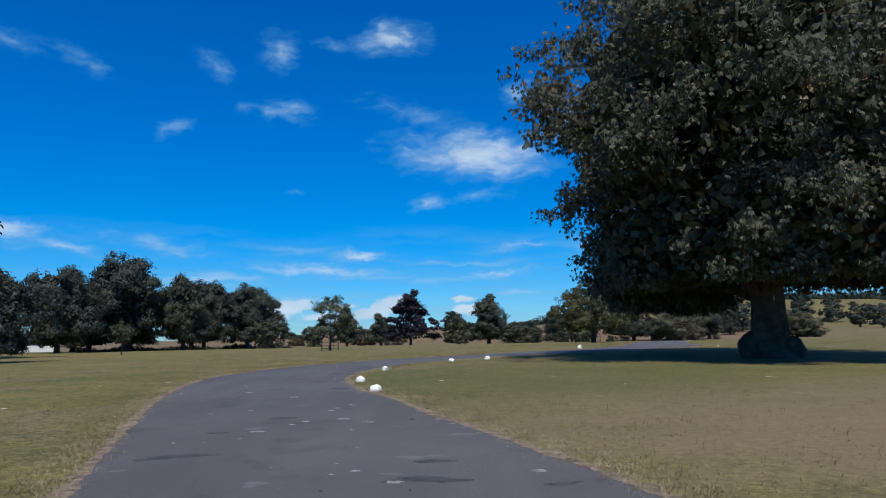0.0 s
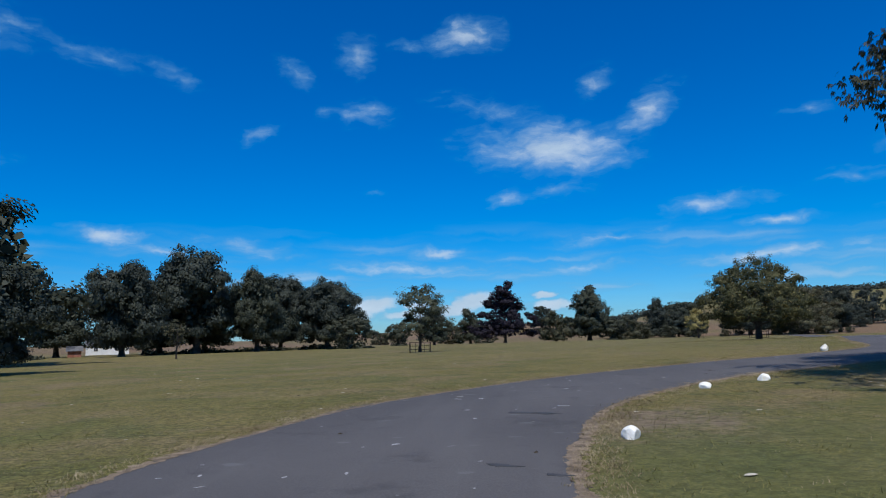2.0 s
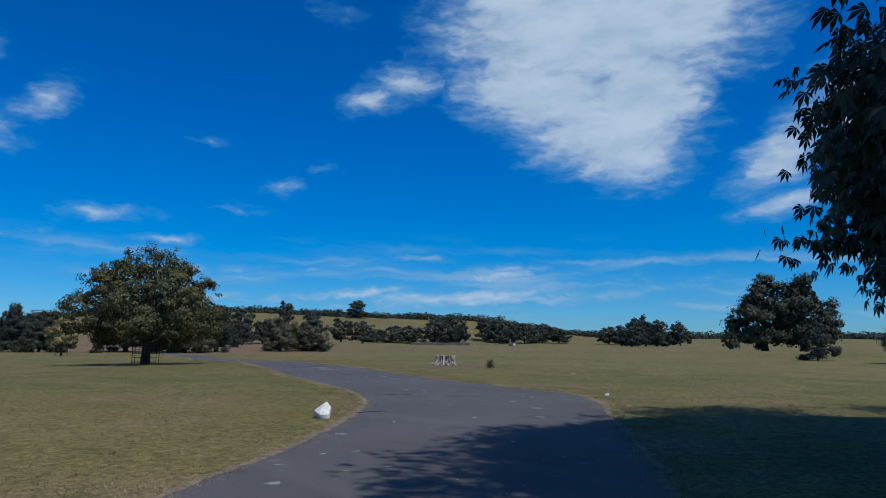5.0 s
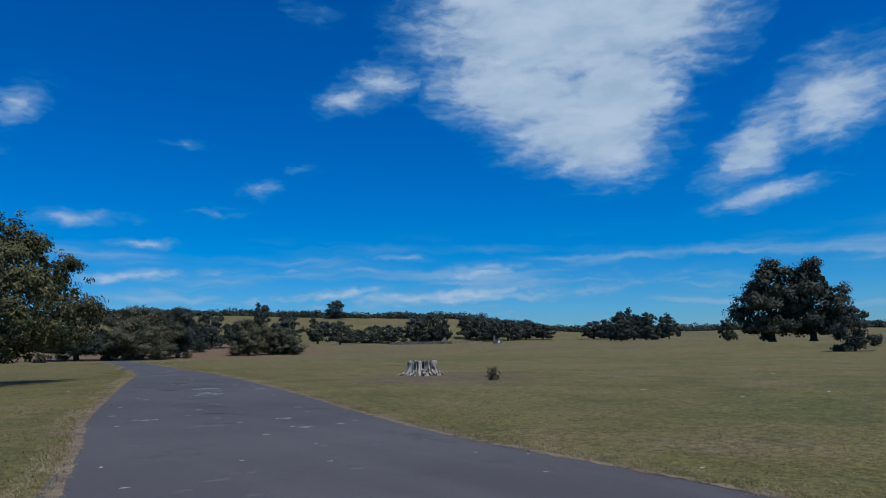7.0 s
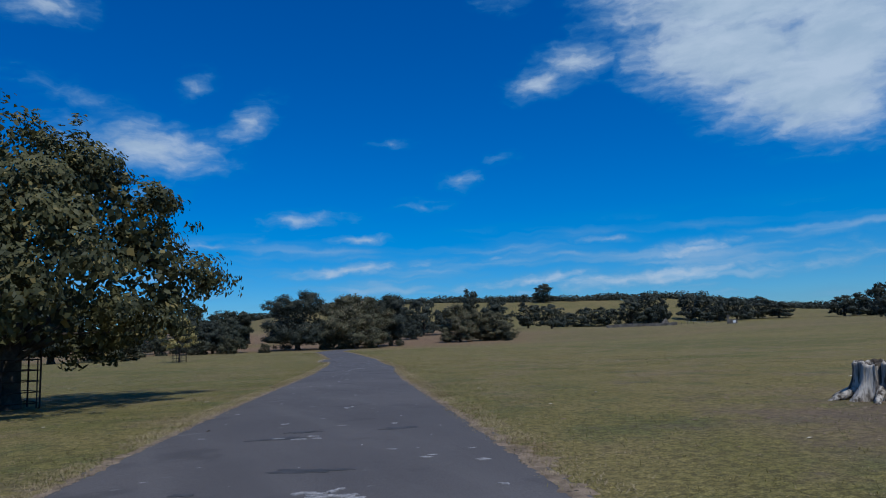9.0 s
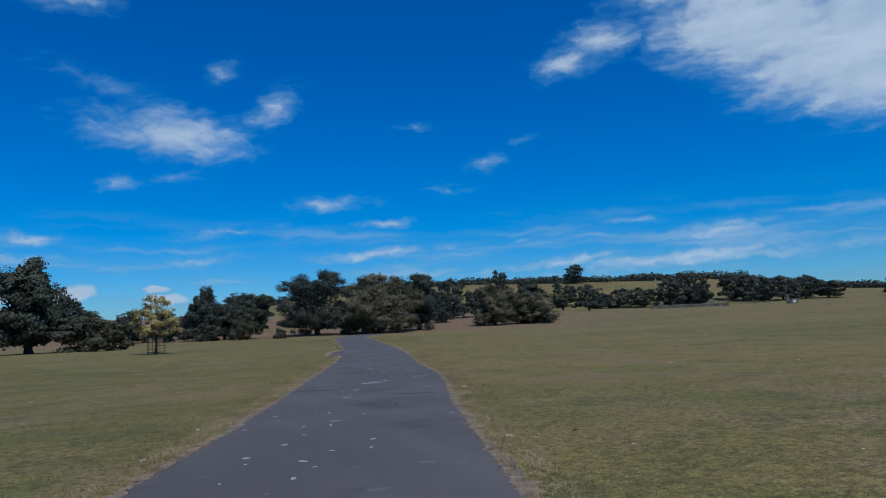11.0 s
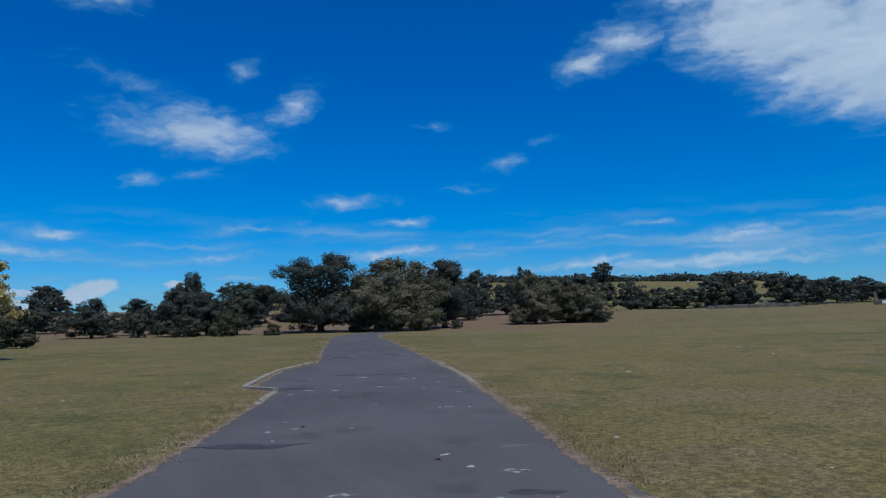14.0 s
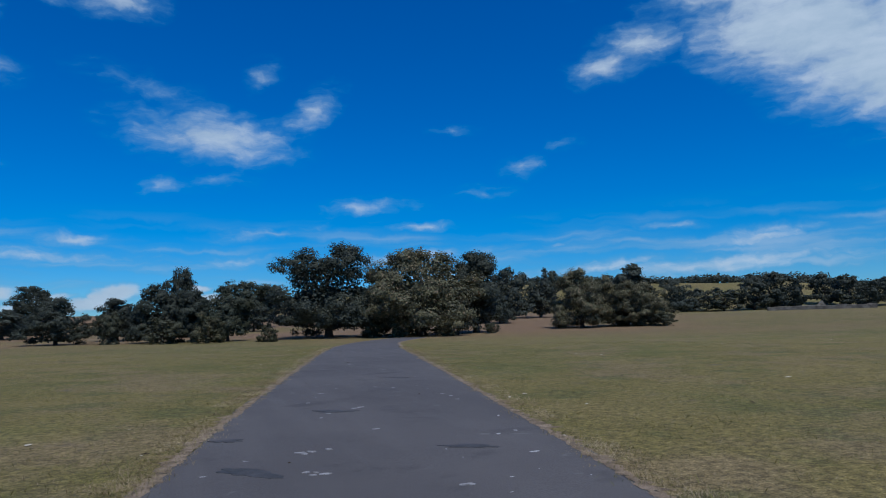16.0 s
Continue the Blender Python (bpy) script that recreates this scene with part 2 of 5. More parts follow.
def grass_ground():
    m, t, shader = material("pasture", 0.95)
    p = world_xy(t)
    wide = range_node(t, noise_node(t, p, 0.035, 4.0), 0.35, 0.66)
    mid = range_node(t, noise_node(t, p, 0.45, 5.0, 0.6), 0.3, 0.72)
    fine = noise_node(t, p, 9.0, 6.0, 0.7)
    blades = noise_node(t, p, 55.0, 3.0, 0.7)
    c = mix_color(t, wide, (0.101, 0.095, 0.024), (0.158, 0.124, 0.038))
    c = mix_color(t, math_node(t, "MULTIPLY", mid, 0.55), c, (0.198, 0.150, 0.057))
    green = range_node(t, noise_node(t, p, 0.16, 4.0), 0.52, 0.72)
    c = mix_color(t, math_node(t, "MULTIPLY", green, 0.5), c, (0.081, 0.099, 0.022))
    worn = range_node(t, noise_node(t, p, 0.30, 6.0, 0.62), 0.49, 0.64)
    c = mix_color(t, math_node(t, "MULTIPLY", worn, 0.7), c, (0.178, 0.130, 0.065))
    lush = range_node(t, noise_node(t, p, 0.75, 5.0, 0.6), 0.52, 0.66)
    c = mix_color(t, math_node(t, "MULTIPLY", lush, 0.55), c, (0.070, 0.079, 0.024))
    reach = t.nodes.new("ShaderNodeVectorMath")
    reach.operation = "DISTANCE"
    wire(t, p, reach.inputs[0])
    reach.inputs[1].default_value = (20, 62, 0)
    dry = math_node(t, "MULTIPLY", range_node(t, reach.outputs["Value"], 108, 180), range_node(t, noise_node(t, p, 0.018, 3.0), 0.34, 0.56, 0.2, 0.85))
    dry = math_node(t, "MULTIPLY", dry, range_node(t, reach.outputs["Value"], 300, 420, 1.0, 0.35))
    east = t.nodes.new("ShaderNodeSeparateXYZ")
    wire(t, p, east.inputs[0])
    dry = math_node(t, "MULTIPLY", dry, range_node(t, east.outputs[0], 115, 180, 1.0, 0.2))
    c = mix_color(t, dry, c, (0.170, 0.104, 0.063))
    c = mix_color(t, 0.68, c, mix_color(t, range_node(t, fine, 0.36, 0.64), (0.27, 0.27, 0.27), (0.75, 0.75, 0.75)), "OVERLAY")
    c = mix_color(t, 0.62, c, mix_color(t, range_node(t, blades, 0.38, 0.62), (0.26, 0.26, 0.26), (0.74, 0.74, 0.74)), "OVERLAY")
    clumpy = noise_node(t, p, 24.0, 4.0, 0.7)
    c = mix_color(t, 0.55, c, mix_color(t, range_node(t, clumpy, 0.38, 0.62), (0.25, 0.25, 0.25), (0.75, 0.75, 0.75)), "OVERLAY")
    scuffed = math_node(t, "MULTIPLY", range_node(t, noise_node(t, p, 1.1, 5.0, 0.66), 0.60, 0.70), range_node(t, noise_node(t, p, 0.11, 2.0), 0.42, 0.6))
    c = mix_color(t, math_node(t, "MULTIPLY", scuffed, 0.75), c, (0.130, 0.098, 0.072))
    straw = range_node(t, noise_node(t, p, 16.0, 4.0, 0.7), 0.57, 0.70)
    c = mix_color(t, math_node(t, "MULTIPLY", straw, range_node(t, mid, 0.0, 1.0, 0.2, 0.75)), c, (0.269, 0.221, 0.099))
    tuft = range_node(t, noise_node(t, p, 5.5, 5.0, 0.68), 0.30, 0.43, 1.0, 0.0)
    c = mix_color(t, math_node(t, "MULTIPLY", tuft, 0.4), c, (0.043, 0.055, 0.014))
    # trodden earth about the old stump
    spot = t.nodes.new("ShaderNodeVectorMath")
    spot.operation = "DISTANCE"
    wire(t, p, spot.inputs[0])
    spot.inputs[1].default_value = (27.2, 59.2, -0.6)
    bare = math_node(t, "ADD", spot.outputs["Value"], range_node(t, noise_node(t, p, 0.8, 5.0, 0.65), 0.2, 0.8, -2.6, 2.6, False))
    c = mix_color(t, range_node(t, bare, 1.4, 4.6, 0.7, 0.0), c, mix_color(t, fine, (0.063, 0.042, 0.032), (0.190, 0.130, 0.099)))
    # a parched brown stretch before the great chestnut, and lusher grass round it
    for place, colour, low, high, most in (((7.5, 9.0, -1.2), (0.200, 0.142, 0.078), 3.5, 10.0, 0.88), ((3.0, 18.5, -1.0), (0.086, 0.096, 0.028), 3.0, 9.5, 0.6)):
        zone = t.nodes.new("ShaderNodeVectorMath")
        zone.operation = "DISTANCE"
        wire(t, p, zone.inputs[0])
        zone.inputs[1].default_value = place
        edge = math_node(t, "ADD", zone.outputs["Value"], range_node(t, noise_node(t, p, 0.5, 5.0, 0.65), 0.2, 0.8, -4.0, 4.0, False))
        c = mix_color(t, range_node(t, edge, low, high, most, 0.0), c, mix_color(t, fine, tuple(0.6 * v for v in colour), tuple(1.4 * v for v in colour)))
    # bare gravelly earth on the inside of the first bend
    bend = t.nodes.new("ShaderNodeVectorMath")
    bend.operation = "DISTANCE"
    wire(t, p, bend.inputs[0])
    bend.inputs[1].default_value = (-1.6, 23.7, -0.9)
    soil = math_node(t, "ADD", bend.outputs["Value"], range_node(t, noise_node(t, p, 1.6, 5.0, 0.65), 0.2, 0.8, -1.3, 1.3, False))
    c = mix_color(t, range_node(t, soil, 0.4, 1.7, 0.8, 0.0), c, mix_color(t, range_node(t, fine, 0.3, 0.7), (0.111, 0.077, 0.052), (0.269, 0.201, 0.138)))
    wire(t, c, shader.inputs["Base Color"])
    bump(t, shader, math_node(t, "ADD", fine, blades), 0.8, 0.02)
    return m


def asphalt():
    m, t, shader = material("asphalt", 0.85)
    p = world_xy(t)
    wide = range_node(t, noise_node(t, p, 0.25, 4.0), 0.3, 0.7)
    grit = noise_node(t, p, 70.0, 3.0, 0.7)
    stain = range_node(t, noise_node(t, p, 0.9, 5.0, 0.6), 0.57, 0.67)
    c = mix_color(t, wide, (0.080, 0.073, 0.072), (0.103, 0.094, 0.092))
    c = mix_color(t, math_node(t, "MULTIPLY", stain, 0.45), c, (0.046, 0.043, 0.042))
    streaky = t.nodes.new("ShaderNodeMapping")
    streaky.inputs["Rotation"].default_value = (0, 0, radians(19))
    streaky.inputs["Scale"].default_value = (1.6, 0.16, 1)
    wire(t, p, streaky.inputs["Vector"])
    c = mix_color(t, math_node(t, "MULTIPLY", range_node(t, noise_node(t, streaky.outputs[0], 1.0, 4.0), 0.45, 0.7), 0.4), c, (0.118, 0.109, 0.106))
    seam = range_node(t, math_node(t, "ABSOLUTE", math_node(t, "SUBTRACT", noise_node(t, p, 0.55, 6.0, 0.62), 0.5)), 0.004, 0.016, 1.0, 0.0)
    seam = math_node(t, "MULTIPLY", seam, range_node(t, noise_node(t, p, 0.13, 2.0), 0.55, 0.68))
    c = mix_color(t, math_node(t, "MULTIPLY", seam, 0.3), c, (0.024, 0.023, 0.025))
    turn = t.nodes.new("ShaderNodeMapping")
    turn.inputs["Rotation"].default_value = (0, 0, radians(20))
    turn.inputs["Scale"].default_value = (1.5, 2.4, 1)
    wire(t, p, turn.inputs["Vector"])
    pale = range_node(t, noise_node(t, turn.outputs[0], 1.25, 2.5, 0.45), 0.695, 0.735)
    c = mix_color(t, math_node(t, "MULTIPLY", pale, 0.6), c, (0.142, 0.137, 0.136))
    c = mix_color(t, 0.5, c, mix_color(t, range_node(t, grit, 0.3, 0.7), (0.3, 0.3, 0.3), (0.72, 0.72, 0.72)), "OVERLAY")
    wire(t, c, shader.inputs["Base Color"])
    bump(t, shader, grit, 0.5, 0.008)
    return m


PASTURE, ASPHALT = grass_ground(), asphalt()
VERGE = mottled("dry_verge", (0.130, 0.095, 0.063), (0.276, 0.207, 0.142), 6.0, 0.95, 14, 0.03, spots=((0.067, 0.055, 0.040), 9.0, 0.60))
BARK = mottled("bark", (0.036, 0.028, 0.022), (0.087, 0.071, 0.055), 3.0, 0.9, 7, 0.04)
TAR = mottled("tar_smear", (0.040, 0.040, 0.041), (0.062, 0.060, 0.062), 5.0, 0.75, 12, 0.005)
WHITE_STONE = mottled("whitewashed_stone", (0.78, 0.73, 0.64), (0.90, 0.86, 0.78), 6.0, 0.85, 6, 0.006, spots=((0.42, 0.37, 0.30), 9.0, 0.66))
KERB = mottled("worn_concrete", (0.20, 0.176, 0.142), (0.36, 0.325, 0.272), 4.0, 0.9, 8, 0.01, spots=((0.13, 0.102, 0.070), 4.0, 0.54))


def grained_wood():
    """Bleached wood with dark clefts that run up the grain."""
    m, t, shader = material("weathered_wood", 0.9)
    long = t.nodes.new("ShaderNodeMapping")
    long.inputs["Scale"].default_value = (9.0, 9.0, 1.1)
    wire(t, t.nodes.new("ShaderNodeTexCoord").outputs["Object"], long.inputs["Vector"])
    grain = noise_node(t, long.outputs[0], 1.0, 5.0, 0.6)
    c = mix_color(t, range_node(t, grain, 0.38, 0.60), (0.050, 0.038, 0.028), (0.47, 0.425, 0.36))
    c = mix_color(t, 0.5, c, mix_color(t, noise_node(t, long.outputs[0], 4.0, 4.0), (0.25, 0.25, 0.25), (0.75, 0.75, 0.75)), "OVERLAY")
    wire(t, c, shader.inputs["Base Color"])
    bump(t, shader, grain, 0.9, 0.05)
    return m


DEAD_WOOD = grained_wood()
IRON = mottled("rusty_iron", (0.028, 0.024, 0.024), (0.059, 0.043, 0.036), 14.0, 0.7, 5, 0.004, 0.5)
LEAVES = {
    # pale tone paints in lit sprays, dark tone the shaded interior
    "chestnut": leaf_material("chestnut_leaves", (0.020, 0.027, 0.015), (0.128, 0.124, 0.076), (0.20, 0.165, 0.10), 0.08),
    "park": leaf_material("mixed_leaves", (0.033, 0.040, 0.019), (0.122, 0.117, 0.046), (0.213, 0.174, 0.063), 0.10),
    "oak": leaf_material("oak_leaves", (0.028, 0.037, 0.030), (0.074, 0.082, 0.058)),
    "tall": leaf_material("poplar_leaves", (0.033, 0.043, 0.030), (0.083, 0.088, 0.055)),
    "bush": leaf_material("hawthorn_leaves", (0.041, 0.049, 0.032), (0.099, 0.098, 0.058)),
    # far trees: distance haze painted into a paler, bluer leaf colour
    "hazed_hedge": leaf_material("hazed_hedge_leaves", (0.040, 0.051, 0.041), (0.079, 0.088, 0.065)),
    "purple": leaf_material("copper_leaves", (0.011, 0.009, 0.016), (0.032, 0.024, 0.035)),
    "young": leaf_material("young_leaves", (0.055, 0.067, 0.043), (0.118, 0.122, 0.071)),
    "browning": leaf_material("browning_leaves", (0.048, 0.050, 0.027), (0.170, 0.160, 0.090), (0.23, 0.18, 0.11), 0.10),
    "golden": leaf_material("golden_leaves", (0.31, 0.25, 0.085), (0.52, 0.43, 0.17), (0.16, 0.16, 0.07), 0.12),
    "brown": leaf_material("turning_leaves", (0.041, 0.046, 0.025), (0.107, 0.101, 0.054), (0.150, 0.118, 0.063), 0.10),
}
DRY_GRASS = leaf_material("dry_blades", (0.221, 0.162, 0.087), (0.411, 0.332, 0.205), upright=True)
GREEN_GRASS = leaf_material("grass_blades", (0.111, 0.111, 0.030), (0.237, 0.201, 0.073), upright=True)

# ---- lie of the land ----
SWELLS = [(10, 48, 0.293), (30, 70, 0.470), (30, 100, -0.187), (45, 125, -0.212), (0, 20, 0.167)]


def ease(lo, hi, v):
    s = np.clip((np.asarray(v, float) - lo) / (hi - lo), 0, 1)
    return s * s * (3 - 2 * s)


def terrain(x, y):
    x, y = np.asarray(x, float), np.asarray(y, float)
    cx, cy = np.clip(x, -60, 110), np.clip(y, -40, 200)
    r, s = cx / 100, cy / 100
    near = -1.298 + 0.485 * s + 0.177 * r - 0.144 * s * s + 0.1275 * s * r + 0.108 * r * r
    for px, py, h in SWELLS:
        near = near + h * np.exp(-((x - px) ** 2 + (y - py) ** 2) / 648)
    side = 0.94 * (x - 28) - 0.34 * (y - 83)
    dist = np.hypot(x - 28, y - 83)
    azim = np.degrees(np.arctan2(x - 28, y - 83))
    far = -1.3 + 1.9 * ease(20, 105, side)
    w = 1 - ease(55, 120, np.hypot(x - 24, y - 70))
    rise = 8 * ease(122, 335, dist) * (0.3 + 0.7 * ease(-32, -8, azim)) * (1 - 0.72 * ease(20, 40, azim)) * (1 - ease(80, 100, azim))
    hill = rise + 25 * ease(380, 600, dist) * ease(0, 20, azim) * (1 - 0.68 * ease(43, 58, azim)) * (1 - ease(75, 95, azim))
    roll = 0.5 * np.sin(x / 41 + 1.3) * np.sin(y / 57) * ease(90, 200, dist)
    return near * w + far * (1 - w) + hill + roll


def height(x, y):
    return float(terrain(x, y))


def mesh_object(name, verts, faces, mat, parent=None, smooth=False):
    me = bpy.data.meshes.new(name)
    me.from_pydata([tuple(v) for v in verts], [], [tuple(f) for f in faces])
    me.materials.append(mat)
    if smooth:
        me.shade_smooth()
    ob = new(name, me)
    if parent:
        ob.parent = parent
    return ob


def quick_mesh(name, verts, sides, mat, parent=None):
    """A mesh of separate faces with the same number of sides each, from an array of corners."""
    verts = np.ascontiguousarray(verts, dtype=np.float32).reshape(-1, 3)
    n = len(verts)
    me = bpy.data.meshes.new(name)
    me.vertices.add(n)
    me.vertices.foreach_set("co", verts.ravel())
    me.loops.add(n)
    me.loops.foreach_set("vertex_index", np.arange(n, dtype=np.int32))
    me.polygons.add(n // sides)
    me.polygons.foreach_set("loop_start", np.arange(0, n, sides, dtype=np.int32))
    me.update(calc_edges=True)
    me.materials.append(mat)
    ob = new(name, me)
    if parent:
        ob.parent = parent
    return ob


def part(name, bm, mat, parent, label=""):
    me = bpy.data.meshes.new(name)
    bm.to_mesh(me)
    bm.free()
    me.materials.append(mat)
    ob = new(name, me)
    ob.parent = parent
    return tagged(ob, label) if label else ob


def spline(points, step):
    """A smooth line through points, with corners about step apart."""
    p = np.array(points, float)
    ext = np.vstack([2 * p[0] - p[1], p, 2 * p[-1] - p[-2]])
    out = []
    for i in range(1, len(ext) - 2):
        a, b, c, d = ext[i - 1 : i + 3]
        n = max(2, int(np.hypot(*(c - b)) / step))
        for k in range(n):
            s = k / n
            out.append(0.5 * (2 * b + (c - a) * s + (2 * a - 5 * b + 4 * c - d) * s * s + (3 * b - a - 3 * c + d) * s**3))
    out.append(p[-1])
    return np.array(out)


EDGE_LEFT = [
    (-1.6, -14), (-1.9, -5), (-2.2, 2), (-2.8, 5), (-3.7, 7.8), (-4.9, 11.5), (-6.1, 16), (-6.7, 20), (-6.4, 23.1), (-5.7, 26.2),
    (-4.3, 28.9), (-2.1, 32.2), (0.7, 35.1), (3.5, 37.8), (6.6, 40.3), (8.4, 42), (10.4, 44.2), (12.0, 47.0), (13.4, 51.0), (14.7, 55.0),
    (16.4, 59.3), (18.3, 64.2), (20.5, 69.8), (23.4, 77.3), (26.0, 84.5), (28.4, 91.8), (31.2, 99.9), (33.9, 108.0), (34.8, 111.2),
    (34.7, 112.6), (36.2, 117.6), (37.8, 120.6), (39.7, 128.2), (42.5, 139.0), (46.0, 153.0), (50.0, 168.0), (56.0, 186.0), (66.0, 206.0)]
EDGE_RIGHT = [
    (2.7, -14), (2.4, -5), (2.0, 2), (1.6, 5.1), (0.7, 7.9), (-0.2, 10.5), (-0.9, 12.7), (-1.9, 15.3), (-2.4, 17.5), (-2.6, 19.9),
    (-2.4, 22.2), (-1.7, 25.3), (0.1, 28.6), (2.6, 31.7), (5.0, 33.6), (7.3, 35.5), (9.4, 37.1), (12.1, 39.4), (15.0, 41.8), (16.5, 44.0),
    (17.3, 48.6), (18.3, 52.0), (19.6, 55.8), (21.2, 60.4), (23.3, 66.8), (25.7, 73.8), (28.6, 81.5), (31.2, 87.8), (32.7, 91.9),
    (34.8, 98.4), (38.3, 108.6), (40.7, 116.5), (43.2, 126.0), (46.5, 138.5), (50.0, 151.5), (54.0, 165.0), (60.0, 183.0), (70.0, 203.0)]


def resampled(points, n):
    p = spline(points, 0.4)
    d = np.r_[0, np.cumsum(np.hypot(*np.diff(p, axis=0).T))]
    s = np.linspace(0, d[-1], n)
    return np.stack([np.interp(s, d, p[:, 0]), np.interp(s, d, p[:, 1])], -1)


ROWS = 460
FINE = 5600
LEFT, RIGHT = resampled(EDGE_LEFT, ROWS), resampled(EDGE_RIGHT, ROWS)
LEFT_FINE, RIGHT_FINE = resampled(EDGE_LEFT, FINE), resampled(EDGE_RIGHT, FINE)


def build_ground():
    def axis(lo, hi, step, reach):
        inner = list(np.arange(lo, hi + 0.01, step))
        grow, d = [], step
        while sum(grow) < reach:
            d *= 1.16
            grow.append(d)
        outer = np.cumsum(grow)
        return np.array([lo - v for v in outer[::-1]] + inner + [hi + v for v in outer])
    xs, ys = axis(-45, 75, 1.5, 2400), axis(-18, 175, 1.5, 2400)
    gx, gy = np.meshgrid(xs, ys)
    gz = terrain(gx, gy)
    verts = np.stack([gx, gy, gz], -1).reshape(-1, 3)
    w = len(xs)
    i = (np.arange(len(ys) - 1)[:, None] * w + np.arange(w - 1)).ravel()
    ob = mesh_object("ground", verts, np.stack([i, i + 1, i + w + 1, i + w], -1).tolist(), PASTURE, smooth=True)
    return tagged(ob, "dry olive-green pasture grass with straw patches", "ground", kind="structure")


def build_road():
    cols = 9
    rng = np.random.default_rng(4)
    verts = []
    wob = np.convolve(rng.normal(0, 0.06, ROWS), np.ones(3) / 3, "same"), np.convolve(rng.normal(0, 0.06, ROWS), np.ones(3) / 3, "same")
    for k in range(ROWS):
        a, b = LEFT[k], RIGHT[k]
        way = (b - a) / np.hypot(*(b - a))
        a, b = a + way * (wob[0][k] - 0.07), b + way * (wob[1][k] + 0.07)
        for c in range(cols):
            s = c / (cols - 1)
            x, y = a + (b - a) * s
            lift = 0.005 + 0.022 * (1 - (2 * s - 1) ** 2)
            verts.append((x, y, height(x, y) + lift))
    faces = [(k * cols + c, k * cols + c + 1, (k + 1) * cols + c + 1, (k + 1) * cols + c) for k in range(ROWS - 1) for c in range(cols - 1)]
    return tagged(mesh_object("road", verts, faces, ASPHALT, smooth=True), "grey worn tarmac park drive with pale scuffs", "road", kind="structure")


def build_verge(edge, other, seed):
    """The ragged strip of bare earth and straw along one edge of the drive."""
    rng = np.random.default_rng(seed)

    def ragged(slow, fast):
        def waves(n):
            return np.convolve(rng.normal(0, 1, FINE), np.ones(n) / n**0.5, "same")
        return np.abs(waves(45) * slow + waves(7) * fast + waves(2) * fast)
    wide, inner = 0.06 + ragged(0.06, 0.05), 0.01 + ragged(0.03, 0.014)
    verts = []
    for k in range(FINE):
        out = edge[k] - other[k]
        out = out / np.hypot(*out)
        for d, lift in ((-inner[k], 0.0095), (wide[k] * 0.25, 0.010), (wide[k] * 0.7, 0.008), (wide[k], -0.004)):
            x, y = edge[k] + out * d
            verts.append((x, y, height(x, y) + lift))
    faces = [(4 * k + c, 4 * k + c + 1, 4 * k + c + 5, 4 * k + c + 4) for k in range(FINE - 1) for c in range(3)]
    return tagged(mesh_object("verge", verts, faces, VERGE), "bare earth and straw verge along the tarmac", "verge", kind="structure")


build_ground()
ROAD = build_road()
build_verge(LEFT_FINE, RIGHT_FINE, 1)
build_verge(RIGHT_FINE, LEFT_FINE, 2)

# ---- trees ----


def tube(path, radii, sides=8, rough=0.0, rng=None):
    """Corners and faces of a tapering tube along a path."""
    path = [Vector(p) for p in path]
    verts, faces = [], []
    for i, p in enumerate(path):
        way = (path[min(i + 1, len(path) - 1)] - path[max(i - 1, 0)]).normalized()
        side = way.cross(Vector((0.3, 1, 0.2))).normalized()
        up = way.cross(side)
        for k in range(sides):
            a = 2 * math.pi * k / sides
            r = radii[i] * (1 + (rng.uniform(-rough, rough) if rng else 0))
            verts.append(p + side * (math.cos(a) * r) + up * (math.sin(a) * r))
    for i in range(len(path) - 1):
        for k in range(sides):
            j = (k + 1) % sides
            faces.append((i * sides + k, i * sides + j, (i + 1) * sides + j, (i + 1) * sides + k))
    faces.append(tuple(range((len(path) - 1) * sides, len(path) * sides)))
    return verts, faces


def join_tubes(tubes):
    verts, faces = [], []
    for v, f in tubes:
        n = len(verts)
        verts += v
        faces += [tuple(i + n for i in g) for g in f]
    return verts, faces


def unit(rng, n):
    v = rng.normal(size=(n, 3))
    return v / np.linalg.norm(v, axis=1, keepdims=True)


def leaf_quads(rng, at, out, size, slim=0.5, droop=0.35):
    """Diamond leaves at the points, facing roughly outwards and hanging a little."""
    n = len(at)
    normal = out * 1.0 + unit(rng, n) * 0.5
    normal[:, 2] += 0.30
    normal /= np.linalg.norm(normal, axis=1, keepdims=True)
    along = unit(rng, n)
    along[:, 2] -= droop
    along -= normal * (along * normal).sum(1, keepdims=True)
    along /= np.linalg.norm(along, axis=1, keepdims=True) + 1e-9
    cross = np.cross(normal, along)
    length = (size * rng.uniform(0.65, 1.35, n))[:, None]
    tip, root = at + along * length * 0.5, at - along * length * 0.5
    belly = at - along * length * 0.08 + normal * length * 0.12
    return np.stack([root, belly + cross * length * slim * 0.5, tip, belly - cross * length * slim * 0.5], 1).reshape(-1, 3)


